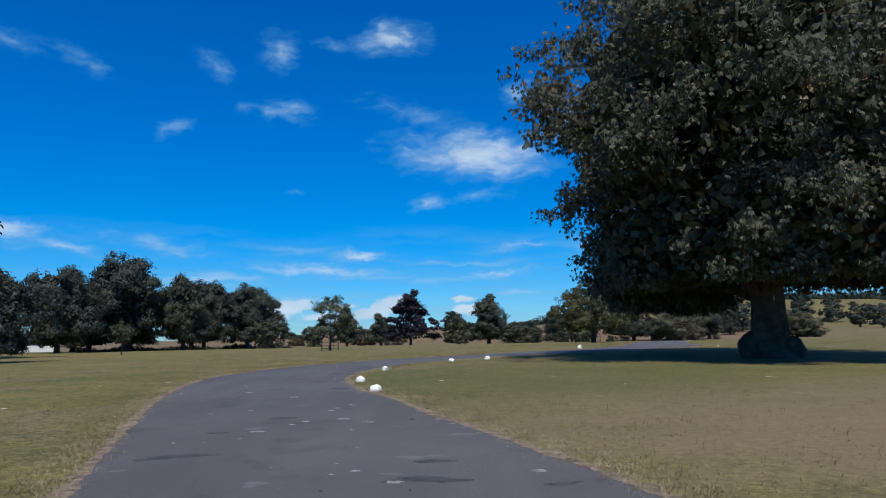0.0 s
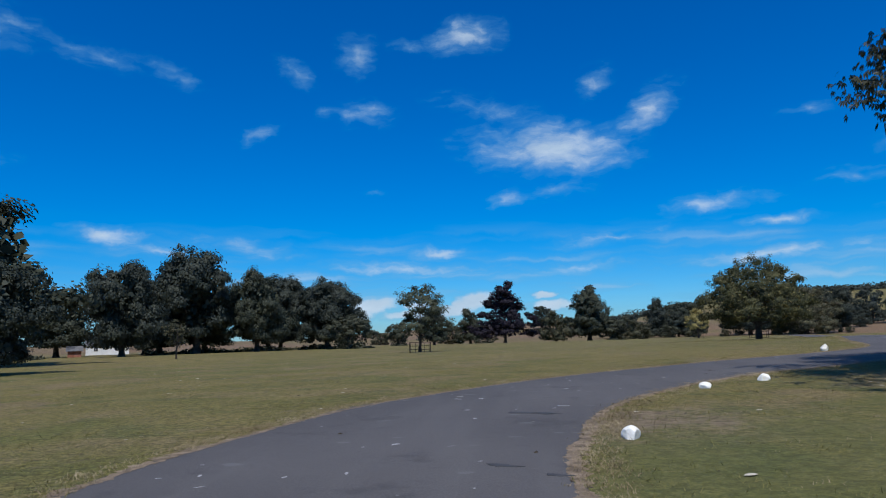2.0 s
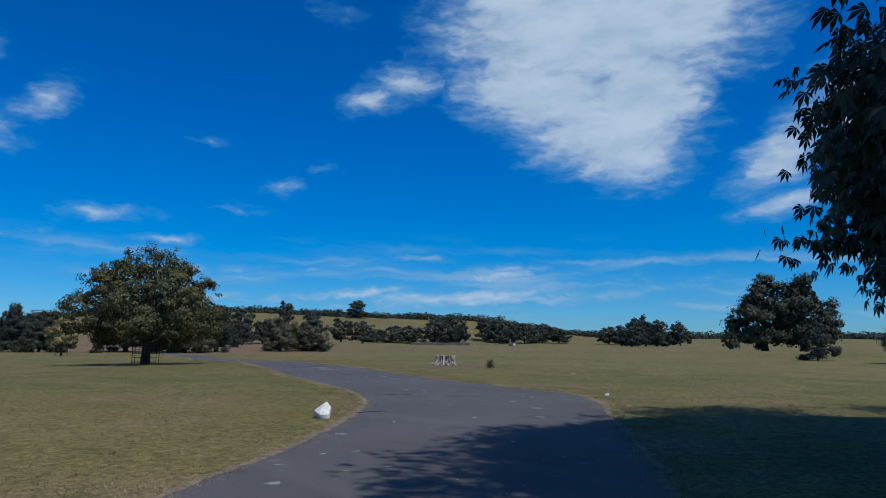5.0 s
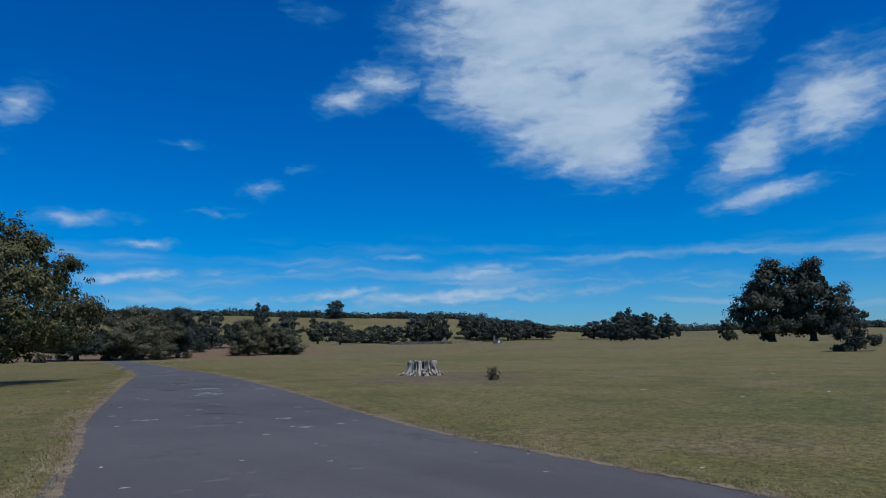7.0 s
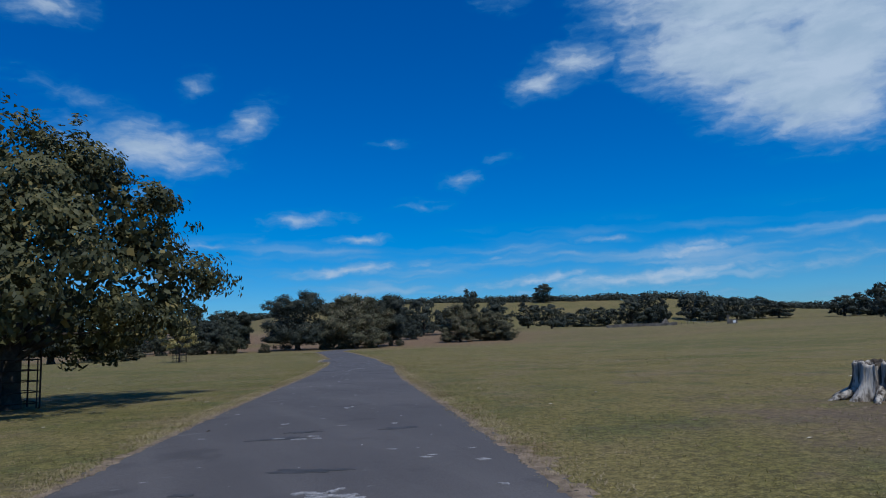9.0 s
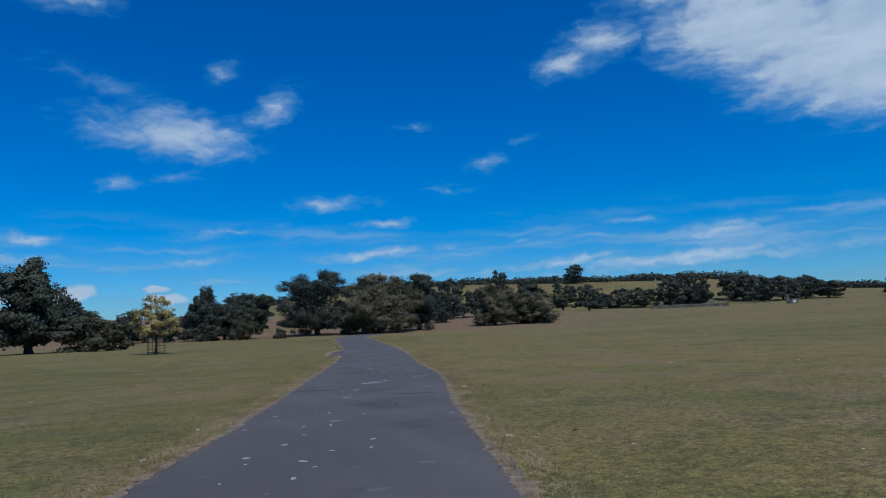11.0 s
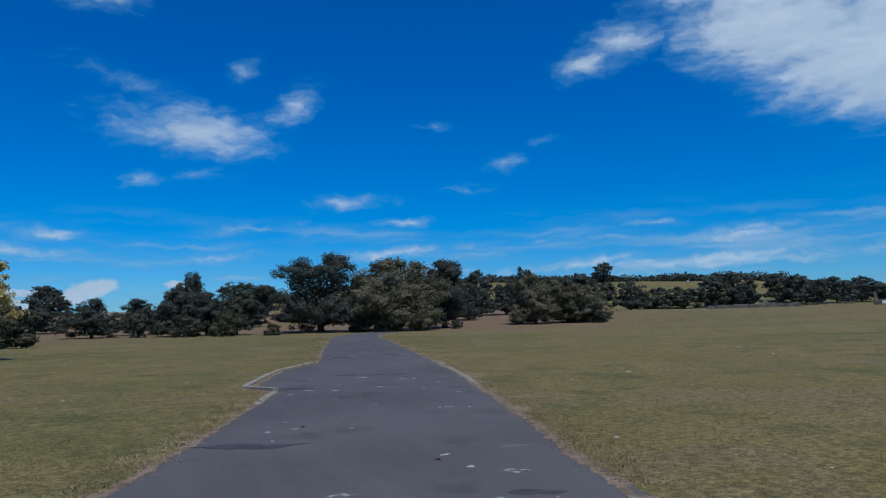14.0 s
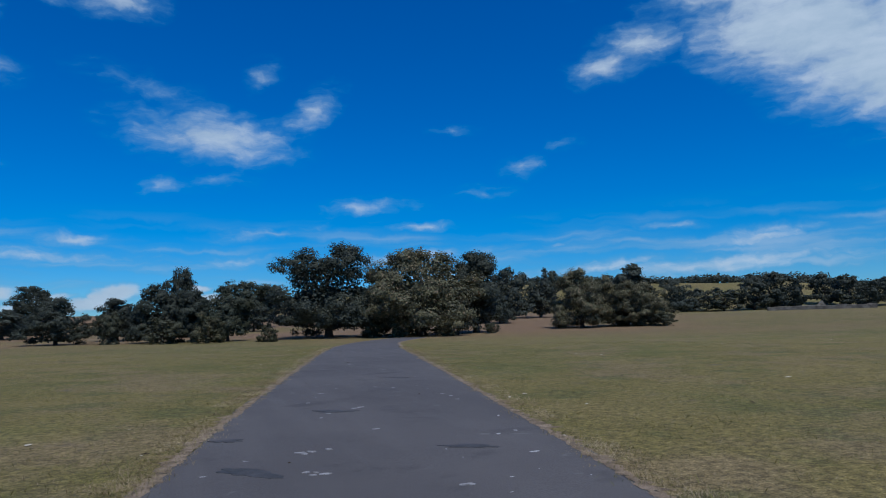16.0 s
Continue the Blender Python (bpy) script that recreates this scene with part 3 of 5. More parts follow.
def palmate(rng, at, out, size):
    """Hanging hand-shaped leaves of five leaflets."""
    n = len(at)
    base = out * 0.5 + unit(rng, n) * 0.7
    base[:, 2] -= 0.85
    base /= np.linalg.norm(base, axis=1, keepdims=True)
    side = np.cross(base, unit(rng, n))
    side /= np.linalg.norm(side, axis=1, keepdims=True) + 1e-9
    face = np.cross(base, side)
    size = (size * rng.uniform(0.7, 1.25, n))[:, None]
    quads = []
    for a, k in ((-1.25, 0.62), (-0.62, 0.9), (0, 1.0), (0.62, 0.9), (1.25, 0.62)):
        way = base * math.cos(a) + side * math.sin(a)
        across = side * math.cos(a) - base * math.sin(a)
        tip = at + way * size * k
        tip[:, 2] -= 0.25 * size[:, 0] * k
        mid = at + way * size * k * 0.62 + face * size * 0.05
        quads.append(np.stack([at, mid + across * size * k * 0.17, tip, mid - across * size * k * 0.17], 1))
    return np.concatenate(quads, 1).reshape(-1, 3)


def crown_points(rng, profile, clumps, per, spread, lean=(0, 0), lobes=0.16, inner=0.25, bulges=(), boughs=0, bough=1.5, thick=None):
    """Clump centres on a lobed crown and leaf points round them. profile: (height, radius) rows."""
    hs, rs = np.array(profile, float).T
    grid = np.linspace(hs[0], hs[-1], 200)
    weight = np.interp(grid, hs, rs) + 0.3
    n = boughs or clumps
    z = rng.choice(grid, n, p=weight / weight.sum())
    a = rng.uniform(0, 2 * math.pi, n)
    if thick:
        way, fan, low, top, more = thick
        z[:more], a[:more] = rng.uniform(low, top, more), np.radians(rng.normal(way, fan, more))
    ph = rng.uniform(0, 6.28, 6)
    wave = 1 + lobes * (np.sin(2 * a + ph[0] + z * 0.5) + np.sin(3 * a + ph[1] - z * 0.9) + 0.7 * np.sin(5 * a + ph[2] + z * 1.7)) / 1.6
    extra = sum(amp * np.exp(-((np.mod(a - radians(way) + math.pi, 2 * math.pi) - math.pi) / 0.5) ** 2 - ((z - h) / tall) ** 2) for way, h, amp, tall in bulges)
    deep = 1 - inner * rng.random(n) ** 1.5
    r = (np.interp(z, hs, rs) * wave + extra) * deep
    rise = (z - hs[0]) / (hs[-1] - hs[0])
    centre = np.stack([r * np.cos(a) + lean[0] * rise, r * np.sin(a) + lean[1] * rise, z], -1)
    if boughs:
        share = np.ones(boughs)
        share[: thick[4] if thick else 0] = 3.5
        pick = rng.choice(boughs, clumps, p=share / share.sum())
        side = unit(rng, clumps) * (rng.random(clumps) ** 0.4)[:, None] * [1, 1, 0.62]
        side[:, 2] -= 0.30 * (side[:, 0] ** 2 + side[:, 1] ** 2)
        heart = centre[pick]
        centre = heart + side * (bough * rng.uniform(0.55, 1.35, boughs))[pick][:, None]
        sill = hs[0] + (hs[-1] - hs[0]) * rng.uniform(-0.05, 0.14, boughs)[pick]
        centre[:, 2] = np.maximum(centre[:, 2], hs[0] * np.where(pick < thick[4], 1.0, 1.28) if thick else sill)
    size = spread * rng.uniform(0.6, 1.25, clumps)
    count = rng.poisson(per, clumps) + 2
    which = np.repeat(np.arange(clumps), count)
    off = unit(rng, len(which)) * (rng.random(len(which)) ** 0.45)[:, None]
    off[:, 2] *= 0.7
    at = centre[which] + off * size[which][:, None]
    mid = np.array([0, 0, (hs[0] + hs[-1]) * 0.45])
    out = at - mid
    out /= np.linalg.norm(out, axis=1, keepdims=True) + 1e-9
    if boughs:
        swell = at - heart[which]
        swell /= np.linalg.norm(swell, axis=1, keepdims=True) + 1e-9
        return centre, at, out * 0.4 + swell * 0.6 + off * 0.3
    return centre, at, out * 0.6 + off * 0.6


def limbs(rng, trunk_top, centres, count, radius, base_low=0.55):
    tubes = []
    pick = rng.choice(len(centres), min(count, len(centres)), replace=False)
    for k in pick:
        end = Vector(centres[k])
        start = Vector((0, 0, trunk_top * rng.uniform(base_low, 1.0)))
        knee = start.lerp(end, 0.45) + Vector((rng.normal(0, 0.05), rng.normal(0, 0.05), 0.10)) * (end - start).length
        r = radius * rng.uniform(0.5, 1.0)
        tubes.append(tube([start, start.lerp(knee, 0.6), knee, end], [r, r * 0.75, r * 0.5, r * 0.12], 6))
    return tubes


def tree(name, label, leaves, seed, trunk_r, trunk_top, profile, clumps, per, spread, leaf, slim=0.55, limb_count=14, palm=False, lean=(0, 0), lobes=0.16,
         inner=0.3, flare=1.5, group="", limb_r=0.35, bulges=(), core=0, boughs=0, bough=1.5, core_leaf=0.6, thick=None):
    rng = np.random.default_rng(seed)
    root = tagged(new(name), label, "tree", group)
    centres, at, out = crown_points(rng, profile, clumps, per, spread, lean, lobes, inner, bulges, boughs, bough, thick)
    stem = [(0, 0, -0.15), (0, 0, 0.12), (0, 0, 0.45), (0.02, 0, trunk_top * 0.5), (0.03, 0.02, trunk_top), (0.05, 0.02, trunk_top + (profile[-1][0] - trunk_top) * 0.55)]
    tubes = [tube(stem, [trunk_r * flare * 1.1, trunk_r * flare, trunk_r * 1.15, trunk_r, trunk_r * 0.9, trunk_r * 0.25], 14, 0.07, rng)]
    tubes += limbs(rng, trunk_top, centres, limb_count, trunk_r * limb_r)
    mesh_object("trunk", *join_tubes(tubes), BARK, root, smooth=True)
    quads = palmate(rng, at, out, leaf) if palm else leaf_quads(rng, at, out, leaf, slim)
    if core:
        hs, rs = np.array(profile, float).T
        z = rng.uniform(hs[0] + 0.03 * hs[-1], hs[-1] * 0.86, core)
        a, q = rng.uniform(0, 6.283, core), np.sqrt(rng.random(core)) * (0.84 if core > 5000 else 0.70)
        r = np.interp(z, hs, rs) * q
        deep = np.stack([r * np.cos(a), r * np.sin(a), z], -1)
        quads = np.concatenate([quads, leaf_quads(rng, deep, unit(rng, core), min(0.085 * (hs[-1] - hs[0]), core_leaf), 0.75, 0.0)])
    quick_mesh("crown", quads, 4, LEAVES[leaves], root)
    return root


def set_down(ob, x, y, turn=0.0, sx=1.0, sz=1.0):
    ob.matrix_basis = Matrix.Translation((x, y, height(x, y) - 0.05)) @ Matrix.Rotation(radians(turn), 4, "Z") @ Matrix.Diagonal((sx, sx, sz, 1))
    return ob


# the great horse chestnut by the bend
BIG = [(2.4, 4.2), (3.2, 6.2), (5.0, 7.3), (8.0, 8.1), (11.0, 7.9), (13.5, 6.4), (15.6, 4.0), (17.0, 1.2)]
big_tree = tree("horse_chestnut_tree", "huge dark green horse chestnut tree standing beside the bend", "chestnut", 11, 0.62, 3.6, BIG, 4400, 25, 0.62, 0.150,
                limb_count=40, core=32000, core_leaf=0.42, thick=(102, 14, 2.5, 4.6, 34), boughs=235, bough=1.4, bulges=((104, 3.2, 1.1, 1.8), (84, 3.2, 1.4, 2.0), (190, 4.5, -0.8, 3.0), (98, 11.8, -1.8, 3.6), (92, 6.4, -1.6, 1.7), (128, 7.0, 0.9, 1.7), (134, 4.2, -0.5, 1.1), (106, 3.0, 0.25, 0.8), (174, 7.3, -0.8, 1.8), (166, 3.4, -0.7, 2.4), (222, 12.0, 1.4, 2.4), (188, 9.8, 1.2, 1.8), (20, 8.0, 1.0, 4.0)), palm=True, lean=(0, 0), lobes=0.06, inner=0.30, flare=1.55, limb_r=0.45)
set_down(big_tree, 12.5, 26.5)


def burr(parent, way, out, wide, high, seed):
    """A swollen burr at the foot of the trunk."""
    bm = bmesh.new()
    bmesh.ops.create_icosphere(bm, subdivisions=4, radius=1)
    for v in bm.verts:
        p = v.co * (1 + 0.14 * noise.noise(v.co * 1.8 + Vector((seed, 0, 0))) + 0.06 * noise.noise(v.co * 6))
        v.co = (p.x * wide, p.y * wide, p.z * high)
    bmesh.ops.translate(bm, verts=bm.verts[:], vec=(math.cos(radians(way)) * out, math.sin(radians(way)) * out, high * 0.72))
    part("burr", bm, BARK, parent).data.shade_smooth()


for way, out, wide, high, seed in ((150, 0.62, 0.55, 0.62, 1), (-28, 0.66, 0.50, 0.52, 2), (235, 0.5, 0.5, 0.48, 3), (60, 0.5, 0.5, 0.5, 4)):
    burr(big_tree, way, out, wide, high, seed)

# the parkland tree inside an iron guard
PARK_TREE = [(1.25, 2.6), (1.7, 4.0), (2.6, 4.4), (3.7, 3.9), (4.8, 2.9), (5.7, 1.8), (6.4, 0.6)]
guarded = tree("parkland_tree", "broad green tree with yellowing leaves inside an iron guard", "park", 21, 0.21, 1.7, PARK_TREE, 1000, 36, 0.34, 0.135, 0.5, 40, lobes=0.10, inner=0.35, flare=1.3, core=5200, core_leaf=0.2, boughs=95, bough=0.74)
set_down(guarded, 16.0, 73.8, 0, 1.04, 1.05)

GOLD = [(1.6, 0.8), (2.1, 1.6), (3.0, 1.85), (3.9, 1.5), (4.8, 0.5)]
golden = tree("golden_tree", "small tree with golden-yellow leaves in an iron guard", "golden", 31, 0.09, 1.5, GOLD, 230, 22, 0.30, 0.17, 0.5, 18, lobes=0.15, inner=0.6, boughs=45, bough=0.4)
set_down(golden, 25.4, 133.0)
YOUNG = [(1.5, 1.0), (2.3, 1.9), (3.4, 1.9), (4.5, 1.3), (5.4, 0.5)]
young = tree("young_tree", "young sparse grey-green tree in a low guard", "young", 41, 0.09, 1.3, YOUNG, 320, 17, 0.34, 0.17, 0.5, 30, lobes=0.3, inner=0.55, boughs=34, bough=0.55)
set_down(young, -11.8, 72.6, 0, 1.25, 1.03)
CONE = [(1.1, 3.6), (1.9, 4.4), (3.2, 4.2), (4.0, 3.2), (5.4, 3.3), (6.4, 2.3), (7.6, 2.4), (8.8, 1.5), (9.8, 1.2), (10.5, 0.4)]
sapling = tree("sapling", "thin sapling with sparse brownish leaves", "brown", 42, 0.06, 1.3, [(1.2, 0.6), (2.0, 1.2), (2.9, 1.0), (3.6, 0.3)], 60, 14, 0.3, 0.17, 0.5, 14, lobes=0.3, inner=0.6)
set_down(sapling, -33.9, 73.4)
copper = tree("copper_beech_tree", "dark purple copper beech tree on the open grass", "purple", 51, 0.2, 1.4, CONE, 560, 22, 0.5, 0.30, 0.6, 24, lobes=0.16, inner=0.35, core=1100, boughs=60, bough=0.8)
set_down(copper, -6.5, 139.4, 0, 1.3, 1.03)

# patterns for the trees further off, each 10 m high
OAK = [(1.1, 3.4), (2.4, 4.7), (4.6, 5.0), (6.6, 4.8), (8.4, 3.7), (9.4, 2.2), (9.9, 1.0)]
ROUND = [(0.4, 3.9), (2.0, 4.9), (4.8, 5.0), (7.0, 4.5), (8.8, 3.0), (9.9, 1.0)]
TALL = [(0.8, 2.6), (2.2, 3.6), (4.5, 3.4), (6.6, 2.7), (8.3, 1.7), (9.9, 0.4)]
BUSH = [(0.0, 3.6), (1.6, 4.9), (4.5, 5.0), (7.2, 3.8), (9.6, 0.9)]
BROAD = [(1.0, 3.4), (2.2, 4.8), (4.4, 5.0), (6.2, 4.9), (7.8, 4.2), (9.0, 2.9), (9.9, 1.2)]
DOMED = [(0.7, 4.3), (1.8, 5.0), (4.2, 5.0), (6.4, 4.6), (8.0, 3.7), (9.2, 2.3), (9.9, 1.0)]
PINE = [(5.2, 1.2), (6.2, 2.9), (7.6, 3.2), (9.0, 2.2), (9.9, 0.7)]
STEMMED = [(1.5, 3.2), (2.3, 4.6), (4.2, 5.0), (6.2, 4.9), (7.8, 4.2), (9.0, 2.9), (9.9, 1.2)]
DISTANT = {"grove_oak": [], "oak": [], "tall": [], "bush": [], "chestnut": [], "far": [], "fine_oak": [], "slim_oak": [], "pine": []}
# kind, profile, leaves, label, half width, clumps, leaves in a clump, leaf length, filling leaves, boughs
SPECS = [("oak", OAK, "oak", "dark green broad oak tree at the edge of the pasture", 5.0, 620, 24, 0.34, 1500, 58), ("oak", ROUND, "oak", "dark green round-headed tree at the edge of the pasture", 5.0, 620, 24, 0.34, 1500, 44),
         ("oak", BROAD, "tall", "dull green oak tree with a spreading crown on the pasture", 5.0, 640, 24, 0.34, 1400, 40), ("oak", DOMED, "oak", "dark green domed tree at the edge of the pasture", 5.0, 620, 24, 0.34, 1500, 48),
         ("grove_oak", STEMMED, "oak", "dark green oak tree with a clear stem in the grove", 5.0, 800, 28, 0.28, 2200, 46), ("grove_oak", STEMMED, "tall", "domed dull green tree with a clear stem in the grove", 5.0, 800, 28, 0.28, 2200, 36),
         ("grove_oak", BROAD, "oak", "spreading dark oak tree in the grove", 5.0, 800, 28, 0.28, 2200, 40),
         ("tall", TALL, "tall", "tall narrow grey-green tree on the pasture", 3.6, 520, 25, 0.32, 1300, 40), ("tall", TALL, "bush", "tall open-crowned grey-green tree on the pasture", 3.6, 460, 23, 0.32, 900, 30),
         ("bush", BUSH, "bush", "rounded hawthorn bush on the pasture", 5.0, 360, 22, 0.44, 1000, 34), ("bush", DOMED, "brown", "rounded olive-brown bush on the pasture", 5.0, 360, 22, 0.44, 1000, 30),
         ("chestnut", ROUND, "browning", "full chestnut tree with browning leaves", 5.0, 1000, 36, 0.24, 3500, 70), ("chestnut", DOMED, "browning", "low chestnut tree with browning leaves", 5.0, 900, 36, 0.25, 3500, 56),
         ("fine_oak", BROAD, "oak", "tall dark oak tree with dense foliage beyond the drive", 5.0, 1000, 36, 0.23, 3500, 46), ("slim_oak", TALL, "oak", "dense dark green oak tree beyond the drive", 3.6, 900, 36, 0.24, 3500, 44),
         ("far", OAK, "hazed_hedge", "dark green tree on the distant slope", 5.0, 320, 17, 0.52, 900, 36), ("far", ROUND, "hazed_hedge", "dull green tree on the distant slope", 5.0, 320, 17, 0.52, 900, 30),
         ("far", BROAD, "oak", "dark spreading tree on the distant slope", 5.0, 320, 17, 0.52, 900, 30), ("pine", PINE, "oak", "dark round-topped pine tree on a bare stem", 3.2, 260, 18, 0.4, 600, 20)]
NAMES = {"oak": "oak_tree", "grove_oak": "oak_tree", "fine_oak": "oak_tree", "slim_oak": "oak_tree", "far": "field_tree", "tall": "tall_tree", "bush": "bush", "chestnut": "chestnut_tree", "pine": "pine_tree"}
for n, (kind, prof, leaves, label, half, clumps, per, leaf, fill, boughs) in enumerate(SPECS):
    ob = tree(NAMES[kind], label, leaves, 60 + n, 0.34, 2.4, prof, clumps, per, 0.70, leaf, 0.62, 18, lobes=0.20, inner=0.36, core=fill, core_leaf=0.32 if fill > 3000 else 0.6, boughs=boughs, bough=1.35 if half > 4 else 1.1)
    DISTANT[kind].append((ob, half))
USED = set()
TURN = {kind: 0 for kind in DISTANT}
rng_trees = random.Random(5)


def plant(rows, group):
    for kind, x, y, high, wide in rows:
        ob, half = DISTANT[kind][TURN[kind] % len(DISTANT[kind])]
        TURN[kind] += 1
        turn = rng_trees.uniform(0, 360)
        m = Matrix.Translation((x, y, height(x, y) - 0.1)) @ Matrix.Rotation(radians(turn), 4, "Z") @ Matrix.Diagonal((wide / (2 * half), wide / (2 * half), high / 9.9, 1))
        if ob in USED:
            made = copy_thing(ob, m)
            made.matrix_basis = m
        else:
            ob.matrix_basis, made = m, ob
            USED.add(ob)
        tagged(made, group=group)


GROVE = [
    ('grove_oak', -30.0, 45.7, 6.1, 5.6),
    ('grove_oak', -48.2, 62.9, 14.4, 18.0),
    ('grove_oak', -56.1, 101.1, 13.1, 9.8),
    ('grove_oak', -51.0, 111.8, 15.1, 12.9),
    ('grove_oak', -43.1, 115.2, 11.7, 9.4),
    ('grove_oak', -44.3, 128.7, 13.2, 9.5),
    ('grove_oak', -35.5, 126.2, 11.2, 10.1),
    ('bush', -28.8, 115.6, 5.5, 7.2),
    ('bush', -41.4, 196.9, 3.8, 4.9),
    ('grove_oak', -74.2, 113.2, 9.9, 11.0),
    ('grove_oak', -59.3, 116.5, 9.7, 11.1),
    ('grove_oak', -66.0, 124.0, 12.5, 12.0),
    ('grove_oak', -50.0, 138.0, 13.0, 12.0),
    ('grove_oak', -58.5, 130.0, 12.0, 11.0),
    ('grove_oak', -40.0, 142.0, 12.0, 11.0),
    ('grove_oak', -88.0, 108.0, 13.0, 13.0),
    ('grove_oak', -69.8, 70.4, 15.1, 17.0),
]
PARK = [
    ('tall', -20.1, 145.3, 8.5, 4.8),
    ('bush', -31.4, 168.8, 5.8, 5.7),
    ('bush', -19.3, 170.6, 4.9, 5.7),
    ('tall', -15.2, 171.0, 8.3, 6.4),
    ('bush', -11.9, 181.2, 4.6, 4.9),
    ('oak', 4.8, 321.3, 9.6, 11.9),
    ('bush', 4.0, 171.3, 7.0, 7.5),
    ('tall', 11.5, 173.7, 13.2, 9.1),
    ('bush', 17.5, 170.0, 5.5, 6.8),
    ('bush', 20.9, 164.4, 4.2, 6.6),
    ('oak', 40.1, 247.3, 11.7, 7.0),
    ('oak', 54.1, 275.0, 11.3, 11.9),
]
MID = [
    ('far', 10.5, 259.4, 5.2, 7.8),
    ('oak', 23.1, 229.0, 6.6, 7.8),
    ('far', 10.8, 274.7, 4.3, 6.9),
    ('bush', 30.3, 223.6, 5.0, 3.8),
    ('oak', 30.3, 239.7, 6.6, 7.2),
    ('oak', 36.5, 223.8, 8.0, 7.8),
    ('slim_oak', 41.2, 221.8, 7.5, 5.6),
    ('oak', 45.9, 219.5, 7.1, 6.2),
    ('bush', 42.9, 211.7, 4.1, 4.9),
    ('bush', 37.4, 215.8, 3.9, 5.2),
    ('far', 53.8, 260.9, 6.2, 6.1),
    ('bush', 49.9, 207.0, 2.2, 2.7),
    ('far', 65.3, 320.0, 9.2, 7.6),
    ('fine_oak', 60.3, 219.4, 13.7, 15.9),
    ('chestnut', 71.8, 210.0, 12.7, 15.2),
    ('slim_oak', 83.0, 216.3, 12.8, 8.9),
    ('bush', 82.6, 209.9, 1.9, 2.1),
    ('bush', 65.2, 212.0, 4.0, 3.7),
    ('far', 116.1, 268.1, 12.2, 9.9),
    ('far', 124.4, 269.4, 9.2, 9.6),
    ('oak', 102.2, 247.1, 8.6, 6.8),
    ('chestnut', 103.4, 217.9, 10.2, 9.8),
    ('chestnut', 112.6, 215.3, 7.8, 9.5),
    ('bush', 112.4, 208.0, 2.6, 3.6),
    ('bush', 101.9, 222.3, 3.6, 2.9),
]
HILL = [
    ('far', 263.5, 386.7, 8.5, 14.4),
    ('far', 279.4, 387.7, 11.2, 17.5),
    ('far', 285.8, 377.8, 11.5, 15.5),
    ('far', 302.5, 375.6, 15.6, 16.2),
    ('far', 318.2, 378.1, 17.3, 20.1),
    ('far', 309.2, 358.3, 14.5, 11.8),
    ('far', 349.4, 374.6, 15.0, 15.8),
    ('far', 345.1, 357.7, 14.8, 18.4),
    ('far', 338.9, 342.9, 12.3, 12.2),
    ('far', 355.3, 344.5, 13.2, 16.3),
    ('far', 372.8, 344.0, 13.0, 16.6),
    ('far', 379.1, 334.5, 10.6, 19.0),
    ('far', 390.4, 301.6, 11.1, 16.0),
    ('far', 385.5, 285.3, 13.4, 18.4),
    ('far', 367.1, 263.6, 18.1, 12.5),
    ('far', 371.4, 256.3, 11.8, 16.8),
    ('far', 112.8, 218.1, 9.7, 9.3),
    ('far', 198.6, 329.5, 12.0, 13.4),
    ('far', 190.2, 298.9, 10.1, 10.7),
    ('far', 259.5, 187.4, 10.6, 10.3),
    ('far', 290.2, 194.2, 11.1, 9.2),
    ('far', 220.6, 174.2, 7.3, 8.2),
    ('far', 248.4, 440.8, 16.0, 14.1),
    ('far', 271.6, 519.9, 16.0, 12.9),
    ('far', 353.3, 539.1, 14.9, 17.8),
    ('far', 138.9, 372.0, 12.8, 19.7),
    ('far', 157.6, 395.8, 12.2, 18.5),
    ('far', 176.0, 360.0, 9.0, 13.0),
    ('pine', 203.9, 396.7, 17.4, 5.9),
]
EAST = [
    ('tall', 150.0, 96.2, 16.6, 12.0),
    ('tall', 154.0, 90.0, 16.9, 12.0),
    ('far', 270.1, 199.3, 10.5, 11.6),
    ('far', 291.7, 202.0, 7.2, 10.0),
    ('far', 195.8, 125.7, 5.9, 4.6),
    ('far', 96.0, 66.4, 4.8, 4.1),
    ('tall', 89.3, 54.0, 6.8, 5.1),
]
plant(GROVE, "trees of the grove")
plant(PARK, "trees on the open pasture")
plant(MID, "trees beyond the drive")
plant(HILL, "trees below the hill")
plant(EAST, "trees on the far side of the field")


def build_far_wood():
    """The continuous woods along the ridge."""
    rng = np.random.default_rng(77)
    at, out = [], []
    for a in np.arange(-4, 82, 0.42):
        for d0 in (600, 640, 690):
            d = d0 + rng.normal(0, 14)
            x, y = 28 + d * math.sin(radians(a)), 83 + d * math.cos(radians(a))
            swell = math.sin(a * 0.33 + d0 * 0.05) + 0.7 * math.sin(a * 0.91 + 2.0 + d0 * 0.02)
            if rng.random() < 0.04:
                continue
            high, wide = rng.uniform(3.5, 5.5) + 1.9 * (swell + 1.2) * rng.random() ** 2, rng.uniform(5, 9)
            v = unit(rng, 150)
            v[:, 2] = np.abs(v[:, 2])
            at.append(np.array([x, y, height(x, y) + 0.5]) + v * [wide, wide, high] * (rng.random(150) ** 0.4)[:, None])
            out.append(v)
    at, out = np.concatenate(at), np.concatenate(out)
    # leaf colour here carries the painted distance haze
    ob = quick_mesh("far_woodland", leaf_quads(rng, at, out * 0.4, 1.7, 0.9, 0.0), 4, LEAVES["hazed_hedge"])
    return tagged(ob, "dark woodland along the distant ridge", "woodland", kind="stuff")


build_far_wood()

# ---- stones, stump, guards, kerbs ----


